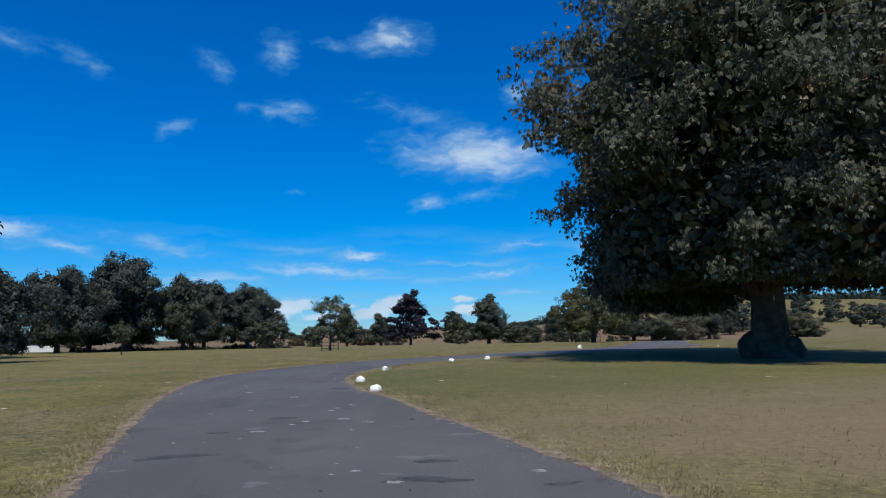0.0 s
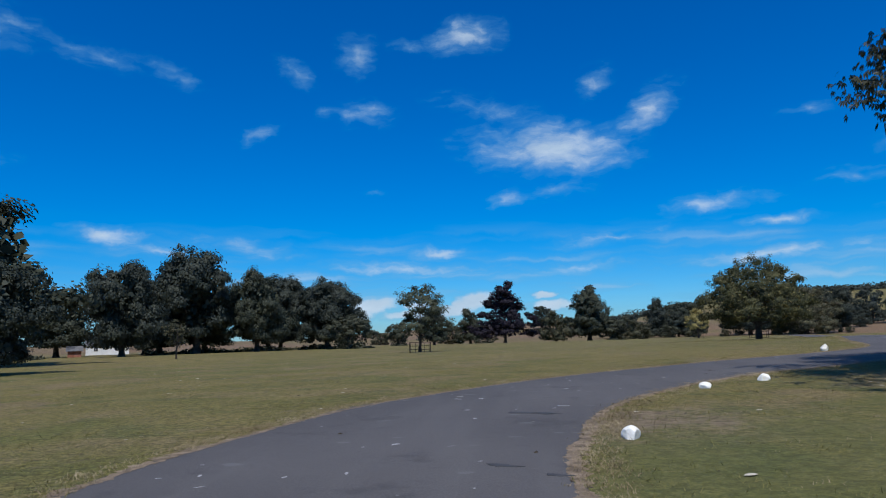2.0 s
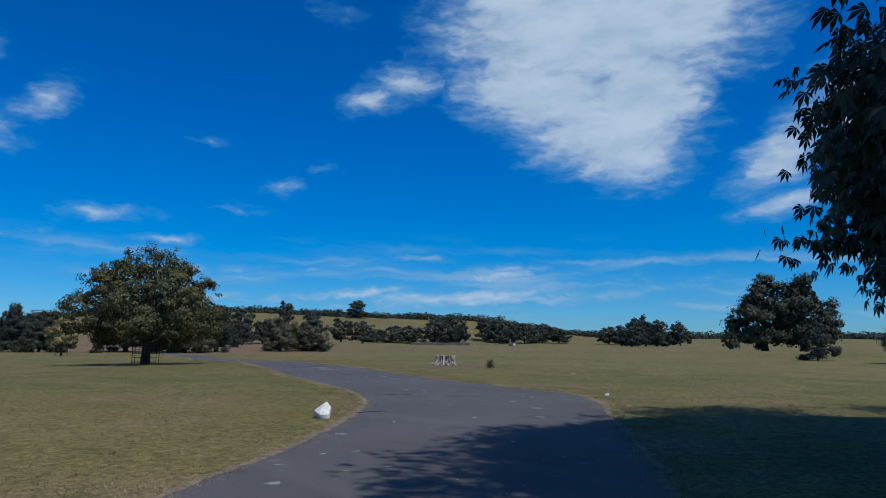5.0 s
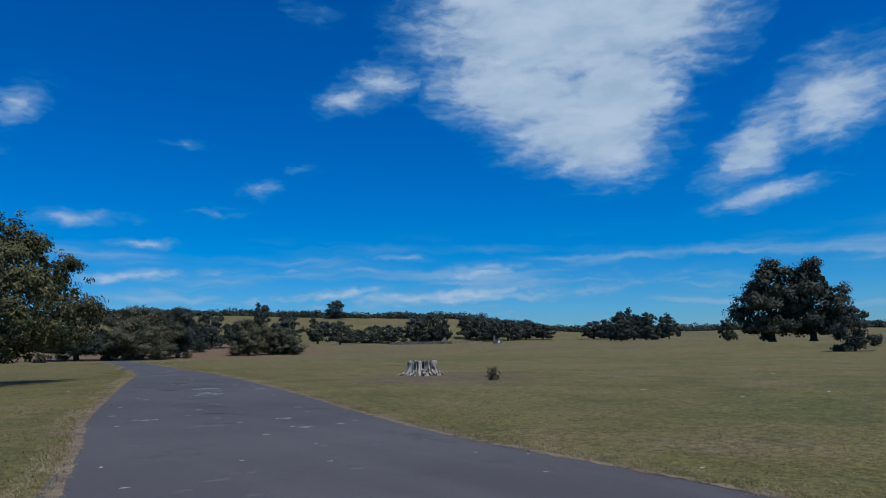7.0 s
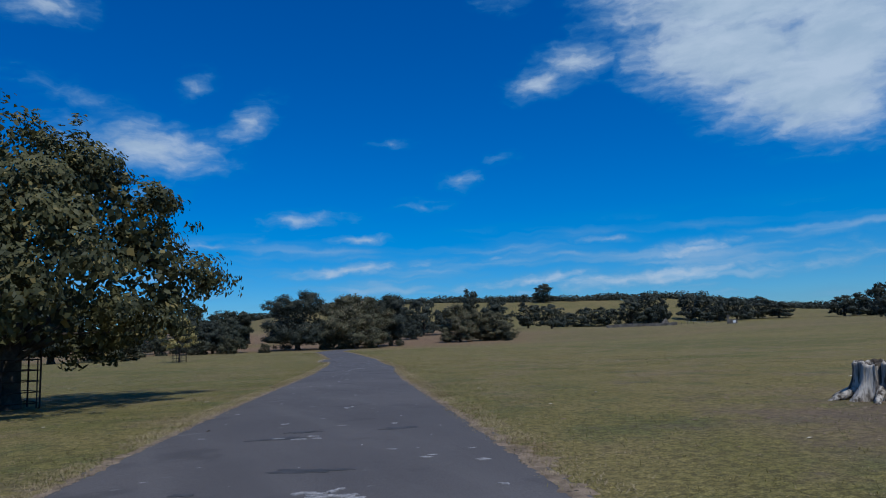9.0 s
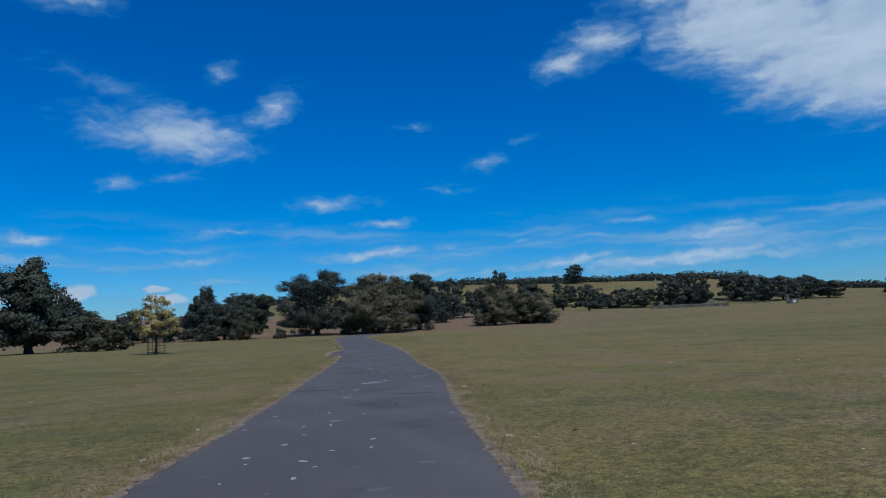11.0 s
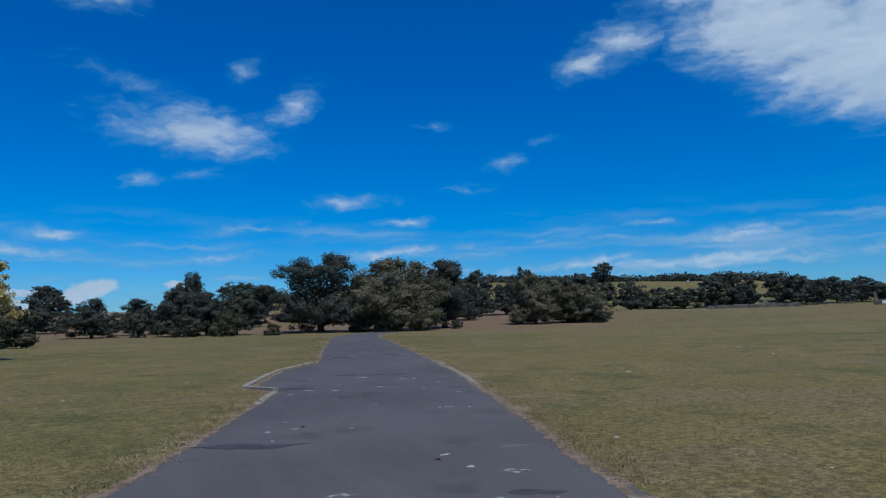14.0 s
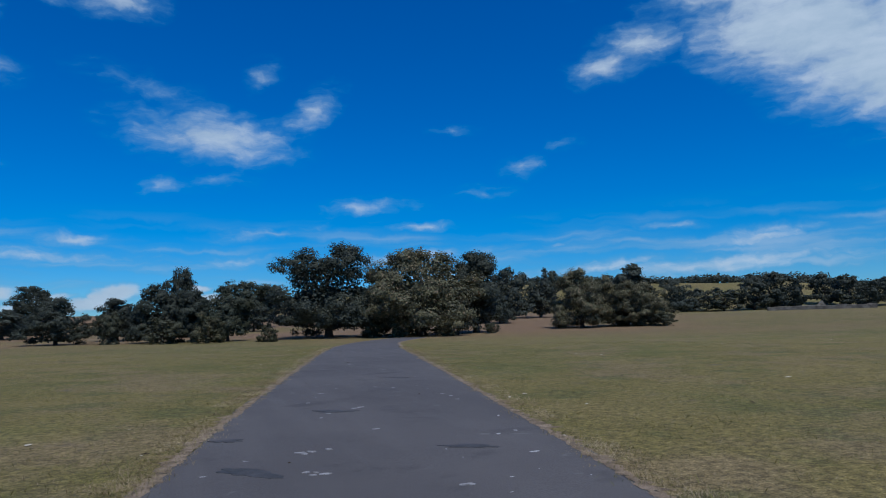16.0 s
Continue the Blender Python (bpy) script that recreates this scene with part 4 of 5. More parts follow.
def rock(name, label, x, y, wide, deep, high, seed, peak=0.0, lean=0.0, planes=9, near=0.66):
    bm = bmesh.new()
    bmesh.ops.create_icosphere(bm, subdivisions=4, radius=1)
    rng = random.Random(seed)
    shift = Vector((rng.uniform(0, 50), rng.uniform(0, 50), 0))
    cuts = [(Vector((rng.gauss(0, 1), rng.gauss(0, 1), rng.gauss(0.25, 0.7))).normalized(), rng.uniform(near, 0.9)) for _ in range(planes)]
    for v in bm.verts:
        p = v.co.copy()
        for n, d in cuts:
            over = p.dot(n) - d
            if over > 0:
                p -= n * over * 0.97
        p *= 1.04 * (1 + 0.10 * noise.noise(p * 1.3 + shift) + 0.03 * noise.noise(p * 4.5 + shift))
        slim = 1 - peak * max(p.z, 0)
        p.x, p.y = p.x * slim, p.y * slim
        v.co = (p.x * wide / 2 + lean * max(p.z, 0), p.y * deep / 2, (p.z * 0.62 + 0.38) * high)
    me = bpy.data.meshes.new(name)
    bm.to_mesh(me)
    bm.free()
    me.transform(Matrix.Scale(0.88, 4))
    me.materials.append(WHITE_STONE)
    ob = new(name, me)
    ob.matrix_basis = pose(x, y, height(x, y) - 0.03, 0, 0, rng.uniform(0, 360))
    return tagged(ob, label, "stone", "white stones beside the drive")


rock("marker_stone", "large white-painted boulder on the inside of the bend", -1.39, 14.45, 0.36, 0.28, 0.21, 1)
rock("marker_stone", "rounded white-painted stone with grey flakes", -2.06, 17.34, 0.27, 0.24, 0.20, 2)
rock("marker_stone", "white-painted stone on straw-coloured verge", -1.86, 22.3, 0.32, 0.24, 0.18, 3)
rock("marker_stone", "white-painted stone at the grass edge", 0.32, 28.0, 0.31, 0.25, 0.17, 4)
rock("marker_stone", "chipped white-painted stone in the shade of the tree", 1.85, 29.45, 0.28, 0.23, 0.19, 5)
rock("marker_stone", "pointed white stone with a dark foot", 8.36, 42.55, 0.42, 0.38, 0.37, 23, 0.42, -0.10, 12, 0.55)
rock("marker_stone", "small white stone on the bend", 16.95, 42.9, 0.17, 0.13, 0.10, 7)


def build_stump(x, y):
    """A hollow fluted shell of bleached wood with a rotten heart and root toes."""
    rng = random.Random(9)
    root = tagged(new("tree_stump"), "weathered grey-white hollow tree stump with splayed roots", "tree stump")
    sides, rings = 180, 18

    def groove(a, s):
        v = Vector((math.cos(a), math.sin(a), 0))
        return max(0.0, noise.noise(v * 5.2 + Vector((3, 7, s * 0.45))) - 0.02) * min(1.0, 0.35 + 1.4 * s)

    def radius(a, s):
        v = Vector((math.cos(a), math.sin(a), 0))
        flute = noise.noise(v * 4.2 + Vector((0, 0, s * 0.35))) * 0.07 - 0.36 * min(groove(a, s), 0.42)
        toe = 0.10 + 0.34 * max(0.0, noise.noise(v * 2.3 + Vector((5, 1, 0))) + 0.12)
        return 0.50 + flute + toe * (1 - s) ** 2.6 + 0.02 * noise.noise(v * 16 + Vector((0, 0, s * 2)))

    def crest(a):
        v = Vector((math.cos(a), math.sin(a), 0))
        return 0.53 + 0.05 * noise.noise(v * 3.1 + Vector((0, 4, 0))) + 0.04 * noise.noise(v * 9)

    def ring_mesh(rows):
        bm = bmesh.new()
        made = [[bm.verts.new(p) for p in row] for row in rows]
        for lower, upper in zip(made[:-1], made[1:]):
            for k in range(sides):
                bm.faces.new((lower[k], lower[(k + 1) % sides], upper[(k + 1) % sides], upper[k]))
        return bm

    turn = [2 * math.pi * k / sides for k in range(sides)]
    outer = []
    for i in range(rings):
        s = i / (rings - 1)
        outer.append([(radius(a, s) * math.cos(a), radius(a, s) * math.sin(a), crest(a) * s - 0.05 * (1 - s)) for a in turn])
    for inset, drop in ((0.035, -0.012), (0.085, 0.03), (0.12, 0.12)):
        outer.append([((radius(a, 1) - inset) * math.cos(a), (radius(a, 1) - inset) * math.sin(a), crest(a) - drop) for a in turn])
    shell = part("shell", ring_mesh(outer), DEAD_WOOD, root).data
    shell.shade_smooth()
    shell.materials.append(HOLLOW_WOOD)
    # faces deep in the grooves get the darker wood colour
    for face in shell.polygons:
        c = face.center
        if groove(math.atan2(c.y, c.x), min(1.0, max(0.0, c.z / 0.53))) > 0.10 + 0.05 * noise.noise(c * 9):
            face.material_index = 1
    heart = []
    for scale, drop in ((1.0, 0.11), (0.8, 0.17), (0.45, 0.20), (0.001, 0.21)):
        heart.append([((radius(a, 1) - 0.118) * scale * math.cos(a), (radius(a, 1) - 0.118) * scale * math.sin(a), crest(a) - drop + 0.02 * rng.random()) for a in turn])
    part("heart", ring_mesh(heart), ROTTEN, root, "dark rotten hollow heart")
    jitter = np.random.default_rng(4)
    for way, reach, wide in ((205, 1.0, 0.075), (222, 0.82, 0.06), (248, 0.74, 0.07), (282, 0.78, 0.055), (318, 0.86, 0.07), (345, 0.98, 0.06), (20, 0.9, 0.07), (75, 0.85, 0.07), (120, 0.95, 0.07), (165, 0.9, 0.06)):
        a = radians(way)
        line = [Vector((r * math.cos(a + w), r * math.sin(a + w), z)) for r, z, w in ((0.42, 0.22, 0), (0.56, 0.10, 0.03), (0.5 + (reach - 0.5) * 0.6, 0.035, 0.08), (reach, -0.03, 0.12))]
        v, f = tube(line, [wide * 0.8, wide, wide * 0.8, wide * 0.35], 9, 0.2, jitter)
        mesh_object("root", v, f, DEAD_WOOD, root, smooth=True)
    root.matrix_basis = pose(x, y, height(x, y), 0, 0, 25) @ Matrix.Diagonal((1.06, 1.06, 0.99, 1))


ROTTEN = mottled("rotten_wood", (0.022, 0.017, 0.013), (0.075, 0.055, 0.042), 6.0, 0.95, 5, 0.02)
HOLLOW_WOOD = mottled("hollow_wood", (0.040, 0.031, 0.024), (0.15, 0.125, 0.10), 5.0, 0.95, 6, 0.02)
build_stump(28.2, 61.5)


def bar(a, b, r, mat, parent, name, sides=6):
    v, f = tube([a, b], [r, r], sides)
    f.append(tuple(range(sides))[::-1])
    return mesh_object(name, v, f, mat, parent, smooth=False)


def tree_guard(label, x, y, wide, high, rails, turn=0.0, taller=0.0, first=0.3, extra=True):
    root = tagged(new("tree_guard"), label, "tree guard")
    h = wide / 2
    corners = [(-h, -h), (h, -h), (h, h), (-h, h)]
    for k, (px, py) in enumerate(corners):
        bar((px, py, -0.2), (px, py, high + (taller if k in (1, 2) else 0)), 0.020, IRON, root, "post")
        if extra:
            qx, qy = corners[(k + 1) % 4]
            mx, my = px * 0.75 + qx * 0.25, py * 0.75 + qy * 0.25
            bar((mx, my, -0.2), (mx, my, high), 0.014, IRON, root, "post")
    for n in range(rails):
        z = first * high + (1 - first) * high * n / max(rails - 1, 1) - 0.02
        for k in range(4):
            a, b = corners[k], corners[(k + 1) % 4]
            bar((*a, z), (*b, z), 0.013, IRON, root, "rail")
    root.matrix_basis = pose(x, y, height(x, y), 0, 0, turn)


tree_guard("square dark iron tree guard with five rails", 16.0, 73.8, 1.02, 1.12, 5, 18, 0.3, 0.14)
tree_guard("tall narrow iron guard round a golden tree", 25.4, 133.0, 1.05, 1.55, 6, 20, 0.0, 0.12)
tree_guard("low rusty iron guard round a young tree", -11.8, 72.6, 1.7, 0.85, 3, 12, 0.0, 0.3)
tree_guard("low iron guard posts round an oak trunk", -30.0, 45.7, 1.05, 0.75, 1, 30, 0.0, 0.95, False)


def kerb_run(points, wide=0.13, proud=0.075, label="weathered concrete kerb edging beside the tarmac"):
    """Edging laid as separate blocks along a line of corners."""
    root = tagged(new("kerb"), label, "kerb", kind="structure")
    rng = random.Random(len(points))
    line = spline(points, 0.85) if len(points) > 2 else np.array(points, float)
    for a, b in zip(line[:-1], line[1:]):
        d = b - a
        n = np.hypot(*d)
        w, q = d / n, np.array([-d[1], d[0]]) / n
        bm = bmesh.new()
        made = bmesh.ops.create_cube(bm, size=1)
        for v in made["verts"]:
            s, c = v.co.x * (n - 0.012), v.co.y * wide
            mid = (a + b) / 2
            x, y = mid + w * s + q * c
            v.co = (x, y, height(x, y) + (proud + rng.uniform(-0.008, 0.008) if v.co.z > 0 else -0.1))
        bmesh.ops.bevel(bm, geom=bm.edges[:], offset=0.012, segments=1, affect="EDGES")
        part("block", bm, KERB, root)


kerb_run([(34.25, 109.2), (34.6, 110.4), (34.9, 111.35)], 0.15, 0.016, "broad worn concrete kerb beside a gully recess")
kerb_run([(34.95, 111.45), (34.5, 112.5)], 0.12, 0.05)
kerb_run([(34.45, 112.6), (35.2, 115.2), (36.1, 117.8), (36.9, 119.3), (37.7, 120.5)], 0.12, 0.045)
kerb_run([(38.75, 109.9), (39.6, 112.4), (40.4, 115.2), (41.1, 117.6)], 0.15, 0.014, "flush worn concrete kerb along the grass")

# ---- far buildings and walls ----
RENDER_WHITE = mottled("limewash", (0.70, 0.69, 0.66), (0.82, 0.81, 0.78), 0.8, 0.9, 6, 0.01)
SLATE = mottled("slate", (0.10, 0.10, 0.11), (0.17, 0.165, 0.17), 1.2, 0.8, 8, 0.02)
RED_BRICK = mottled("red_brick", (0.22, 0.085, 0.055), (0.34, 0.15, 0.10), 1.5, 0.9, 8, 0.02)
STONE = mottled("rubble_stone", (0.085, 0.074, 0.060), (0.19, 0.168, 0.138), 0.9, 0.95, 6, 0.05)
DARK_GLASS = mottled("dark_opening", (0.02, 0.022, 0.025), (0.04, 0.042, 0.05), 2.0, 0.25, 4, 0.001)


def box_part(name, lo, hi, mat, parent, bevel=0.02):
    bm = bmesh.new()
    made = bmesh.ops.create_cube(bm, size=1)
    for v in made["verts"]:
        v.co = [lo[i] + (hi[i] - lo[i]) * (v.co[i] + 0.5) for i in range(3)]
    bmesh.ops.bevel(bm, geom=bm.edges[:], offset=bevel, segments=1, affect="EDGES")
    return part(name, bm, mat, parent)


def gabled(name, label, x, y, turn, long, deep, eaves, ridge, wall_mat, roof_mat, openings=()):
    root = tagged(new(name), label, "house")
    bm = bmesh.new()
    l, d = long / 2, deep / 2
    c = [(-l, -d), (l, -d), (l, d), (-l, d)]
    low = [bm.verts.new((px, py, -0.6)) for px, py in c]
    top = [bm.verts.new((px, py, eaves)) for px, py in c]
    r = [bm.verts.new((-l, 0, ridge)), bm.verts.new((l, 0, ridge))]
    for k in range(4):
        j = (k + 1) % 4
        bm.faces.new((low[k], low[j], top[j], top[k]))
    bm.faces.new((top[1], top[2], r[1]))
    bm.faces.new((top[3], top[0], r[0]))
    part("wall", bm, wall_mat, root)
    for s in (-1, 1):
        bm = bmesh.new()
        o = 0.25
        v = [bm.verts.new(p) for p in ((-l - o, s * (d + o), eaves - 0.12), (l + o, s * (d + o), eaves - 0.12), (l + o, 0, ridge + 0.03), (-l - o, 0, ridge + 0.03))]
        face = bm.faces.new(v)
        up = bmesh.ops.extrude_face_region(bm, geom=[face])
        bmesh.ops.translate(bm, verts=[g for g in up["geom"] if isinstance(g, bmesh.types.BMVert)], vec=(0, 0, 0.12))
        part("roof", bm, roof_mat, root)
    for ox, z0, w, h in openings:
        frame_part = box_part("window", (ox - w / 2, -d - 0.03, z0), (ox + w / 2, -d + 0.05, z0 + h), RENDER_WHITE, root)
        for side in (-1, 1):
            lo, hi = ox + min(0, side) * (w / 2 - 0.06) + 0.02, ox + max(0, side) * (w / 2 - 0.06) - 0.02
            box_part("pane", (lo, -d - 0.036, z0 + 0.06), (hi, -d - 0.022, z0 + h - 0.06), DARK_GLASS, frame_part, 0.003)
    root.matrix_basis = pose(x, y, height(x, y), 0, 0, turn)


gabled("white_cottage", "low white cottage with a slate roof behind the grove", -82.5, 139.5, 32, 7.4, 5.0, 1.9, 3.2, RENDER_WHITE, SLATE, [(-2.0, 0.7, 0.8, 0.8), (1.6, 0.7, 0.8, 0.8)])
gabled("brick_shed", "small red-brick shed between tree trunks", -69.3, 110.5, 35, 1.8, 1.6, 1.0, 1.5, RED_BRICK, SLATE)


def gable_ruin(x, y, turn):
    """A broken gable end with stubs of the side walls."""
    root = tagged(new("stone_barn"), "ruined grey stone barn gable beyond the field wall", "ruin")
    outline = [(-1.9, -0.6), (1.9, -0.6), (1.9, 0.9), (1.5, 1.2), (1.1, 1.9), (0.7, 2.3), (0.35, 2.95), (0.0, 3.1), (-0.4, 2.7), (-0.8, 2.5), (-1.2, 1.8), (-1.6, 1.6), (-1.9, 1.3)]
    bm = bmesh.new()
    face = bm.faces.new([bm.verts.new((px, -0.25, pz)) for px, pz in outline])
    up = bmesh.ops.extrude_face_region(bm, geom=[face])
    bmesh.ops.translate(bm, verts=[g for g in up["geom"] if isinstance(g, bmesh.types.BMVert)], vec=(0, 0.5, 0))
    part("gable", bm, STONE, root)
    box_part("side_wall", (-1.9, 0.25, -0.6), (-1.4, 3.4, 1.0), STONE, root, 0.08)
    box_part("side_wall", (1.4, 0.25, -0.6), (1.9, 2.2, 0.7), STONE, root, 0.08)
    root.matrix_basis = pose(x, y, height(x, y), 0, 0, turn)


gable_ruin(250.0, 294.0, -20)


def build_ruin(x, y, turn):
    root = tagged(new("ruined_lodge"), "small ruined stone lodge with a broken chimney end", "ruin")
    box_part("wall", (-1.3, -0.3, -0.6), (1.6, 0.3, 1.5), STONE, root, 0.05)
    box_part("chimney_end", (-1.5, -0.4, -0.6), (-0.75, 0.4, 2.9), STONE, root, 0.06)
    box_part("side_wall", (-1.3, 0.3, -0.6), (-0.8, 2.2, 1.2), STONE, root, 0.05)
    box_part("window", (0.2, -0.36, 0.35), (1.1, -0.31, 1.1), RENDER_WHITE, root, 0.01)
    root.matrix_basis = pose(x, y, height(x, y) - 0.1, 0, 0, turn)


build_ruin(200.2, 213.6, -50)


def stone_wall(points, high):
    root = tagged(new("field_wall"), "long low grey dry-stone field wall", "wall")
    rng = random.Random(3)
    line = spline(points, 2.0)
    for a, b in zip(line[:-1], line[1:]):
        d = b - a
        n = np.hypot(*d)
        w, q = d / n, np.array([-d[1], d[0]]) / n
        bm = bmesh.new()
        made = bmesh.ops.create_cube(bm, size=1)
        h = high + rng.uniform(-0.15, 0.12)
        for v in made["verts"]:
            x, y = (a + b) / 2 + w * v.co.x * (n + 0.02) + q * v.co.y * 0.5
            v.co = (x, y, height(x, y) + (h if v.co.z > 0 else -0.4))
        bmesh.ops.bevel(bm, geom=bm.edges[:], offset=0.06, segments=1, affect="EDGES")
        part("section", bm, STONE, root)


stone_wall([(181, 252.2), (186.2, 247), (191.8, 240.8), (197.3, 234.4)], 1.0)


def field_fence(a, b, count):
    root = tagged(new("field_fence"), "grey post-and-rail field fence on the skyline", "fence")
    a, b = np.array(a, float), np.array(b, float)
    tops = []
    for k in range(count):
        x, y = a + (b - a) * k / (count - 1)
        z = height(x, y)
        bar((x, y, z - 0.3), (x, y, z + 1.15), 0.07, DEAD_WOOD, root, "post")
        tops.append((x, y, z))
    for p, q in zip(tops[:-1], tops[1:]):
        for h in (0.55, 1.0):
            bar((p[0], p[1], p[2] + h), (q[0], q[1], q[2] + h), 0.04, DEAD_WOOD, root, "rail")


field_fence((194.5, 229.8), (199.1, 220.4), 6)

# ---- undergrowth and litter ----


def build_hedge():
    """Rough scrub along the foot of the grove."""
    rng = np.random.default_rng(15)
    s = rng.random(5000)
    line = spline([(-75, 74), (-68, 84), (-62, 98), (-58, 110), (-48, 121), (-37, 128), (-30, 122)], 1.0)
    idx = (s * (len(line) - 1)).astype(int)
    at = np.zeros((len(s), 3))
    at[:, :2] = line[idx] + rng.normal(0, 1.1, (len(s), 2))
    off = ((at[:, 0] + 4) * 0.859 + (at[:, 1] - 8) * 0.513)
    keep = np.abs(off) > 6.0          # an open view under the trees to the cottage
    at, idx, s = at[keep], idx[keep], s[keep]
    at[:, 2] = terrain(at[:, 0], at[:, 1]) + rng.random(len(s)) * 0.8 * (0.6 + 0.4 * np.sin(idx * 0.7))
    out = unit(rng, len(s))
    ob = quick_mesh("hedge_scrub", leaf_quads(rng, at, out, 0.5, 0.5, 0.0), 4, LEAVES["bush"])
    return tagged(ob, "low dull green scrub along the grove's foot", "scrub", kind="stuff")


build_hedge()


def weed_stump(x, y):
    root = tagged(new("small_stump"), "small dark rotten stump with sprouting weeds", "tree stump")
    rng = np.random.default_rng(8)
    v, f = tube([(0, 0, -0.1), (0, 0, 0.08), (0.02, 0, 0.20)], [0.16, 0.12, 0.08], 10, 0.2, rng)
    mesh_object("stump", v, f, BARK, root)
    at = np.stack([rng.normal(0, 0.10, 260), rng.normal(0, 0.10, 260), rng.random(260) ** 1.3 * 0.42 + 0.02], -1)
    quick_mesh("weeds", leaf_quads(rng, at, unit(rng, 260), 0.10, 0.35, -0.5), 4, LEAVES["brown"], root)
    root.matrix_basis = pose(x, y, height(x, y)) @ Matrix.Scale(0.95, 4)


weed_stump(27.2, 57.0)


def beside_road(rng, n, reach, power=2.0, lo=0.0):
    """Points beside the drive, thickest at its edges: x, y and the distance from the edge."""
    k = rng.integers(18, ROWS - 90, n)
    left = rng.random(n) < 0.5
    edge = np.where(left[:, None], LEFT[k], RIGHT[k])
    other = np.where(left[:, None], RIGHT[k], LEFT[k])
    out = edge - other
    out /= np.linalg.norm(out, axis=1, keepdims=True)
    d = lo + (reach - lo) * rng.random(n) ** power
    along = np.stack([-out[:, 1], out[:, 0]], -1) * rng.uniform(-0.6, 0.6, n)[:, None]
    p = edge + out * d[:, None] + along
    return p, d


def inside_road(p):
    """Whether points lie on the tarmac."""
    hit = np.zeros(len(p), bool)
    mid, half = (LEFT + RIGHT) / 2, np.hypot(*(LEFT - RIGHT).T) / 2
    for s in range(0, len(p), 4000):
        q = p[s : s + 4000]
        d = np.hypot(q[:, None, 0] - mid[None, ::2, 0], q[:, None, 1] - mid[None, ::2, 1])
        j = d.argmin(1)
        hit[s : s + 4000] = d[np.arange(len(q)), j] < half[::2][j] - 0.10
    return hit


def tufts(name, label, count, per, reach, tall, mat, seed, power, lo=0.0, spread=0.035, rise=0.6, clear=True):
    """Small tufts of leaning blades, gathered in patches."""
    rng = np.random.default_rng(seed)
    p, d = beside_road(rng, count, reach, power, lo)
    keep = ~inside_road(p) if clear else np.ones(count, bool)
    patch = np.sin(p[:, 0] * 1.7 + 2 * np.sin(p[:, 1] * 0.9)) * np.sin(p[:, 1] * 1.3 + p[:, 0] * 0.6)
    keep &= rng.random(count) < 0.62 + 0.45 * patch
    p = np.repeat(p[keep], per, 0)
    n = len(p)
    size = np.repeat(rng.uniform(0.5, 1.4, n // per), per)
    p = p + rng.normal(0, spread, (n, 2)) * size[:, None]
    z = terrain(p[:, 0], p[:, 1])
    base = np.stack([p[:, 0], p[:, 1], z + 0.006], -1)
    a = rng.uniform(0, 6.28, n)
    h = (tall * size * rng.uniform(0.5, 1.3, n))[:, None]
    lean = np.stack([np.cos(a), np.sin(a), 0 * a], -1)
    side = np.stack([-np.sin(a), np.cos(a), 0 * a], -1) * (0.0018 + 0.036 * h)
    tip = base + lean * h * rng.uniform(0.6, 1.5, n)[:, None] + np.array([0, 0, rise]) * h * rng.uniform(0.4, 1.4, n)[:, None]
    ob = quick_mesh(name, np.stack([base - side, tip, base + side], 1).reshape(-1, 3), 3, mat)
    return tagged(ob, label, "grass", kind="stuff")


tufts("verge_grass", "dry straw-coloured grass tufts along the drive", 40000, 9, 0.42, 0.032, DRY_GRASS, 1, 1.0, 0.0, 0.05, 0.75, False)
tufts("pasture_grass", "short olive-green grazed grass tufts", 84000, 10, 15.0, 0.038, GREEN_GRASS, 2, 1.9, 0.1, 0.085, 0.7)
tufts("straw_grass", "scattered straw-coloured dead grass tufts", 24000, 9, 15.0, 0.032, DRY_GRASS, 3, 1.8, 0.2, 0.07)


def litter(name, label, category, points, size, flat, mat, seed, lift, on_tarmac=False):
    """Many small irregular flakes or clods in one object."""
    rng = np.random.default_rng(seed)
    tops = []
    for x, y in points:
        r = size * rng.uniform(0.3, 1.0) ** 1.5 * 2.0
        stretch, turn = rng.uniform(0.25, 0.8), rng.uniform(0, 6.28)
        mid = int(np.argmin(np.hypot(*((LEFT + RIGHT) / 2 - (x, y)).T)))
        half = np.hypot(*(LEFT[mid] - RIGHT[mid])) / 2
        out = min(1.0, np.hypot(*((LEFT[mid] + RIGHT[mid]) / 2 - (x, y))) / half)
        z = height(x, y) + lift + (0.022 * (1 - out * out) if on_tarmac else 0)
        ring = []
        for k in range(7):
            a = 6.283 * k / 7
            q = r * rng.uniform(0.6, 1.2)
            u, v = q * math.cos(a), q * math.sin(a) * stretch
            ring.append((x + u * math.cos(turn) - v * math.sin(turn), y + u * math.sin(turn) + v * math.cos(turn), z))
        crest = (x + r * 0.1, y, z + r * flat)
        for k in range(7):
            tops.append((ring[k], ring[(k + 1) % 7], crest))
    ob = quick_mesh(name, np.array(tops).reshape(-1, 3), 3, mat)
    return tagged(ob, label, category, kind="stuff")


def on_road(rng, n):
    """Points spread over the tarmac."""
    k = rng.integers(20, ROWS - 80, n)
    s = rng.uniform(0.06, 0.94, n)[:, None]
    return LEFT[k] * (1 - s) + RIGHT[k] * s + rng.uniform(-0.25, 0.25, (n, 2))


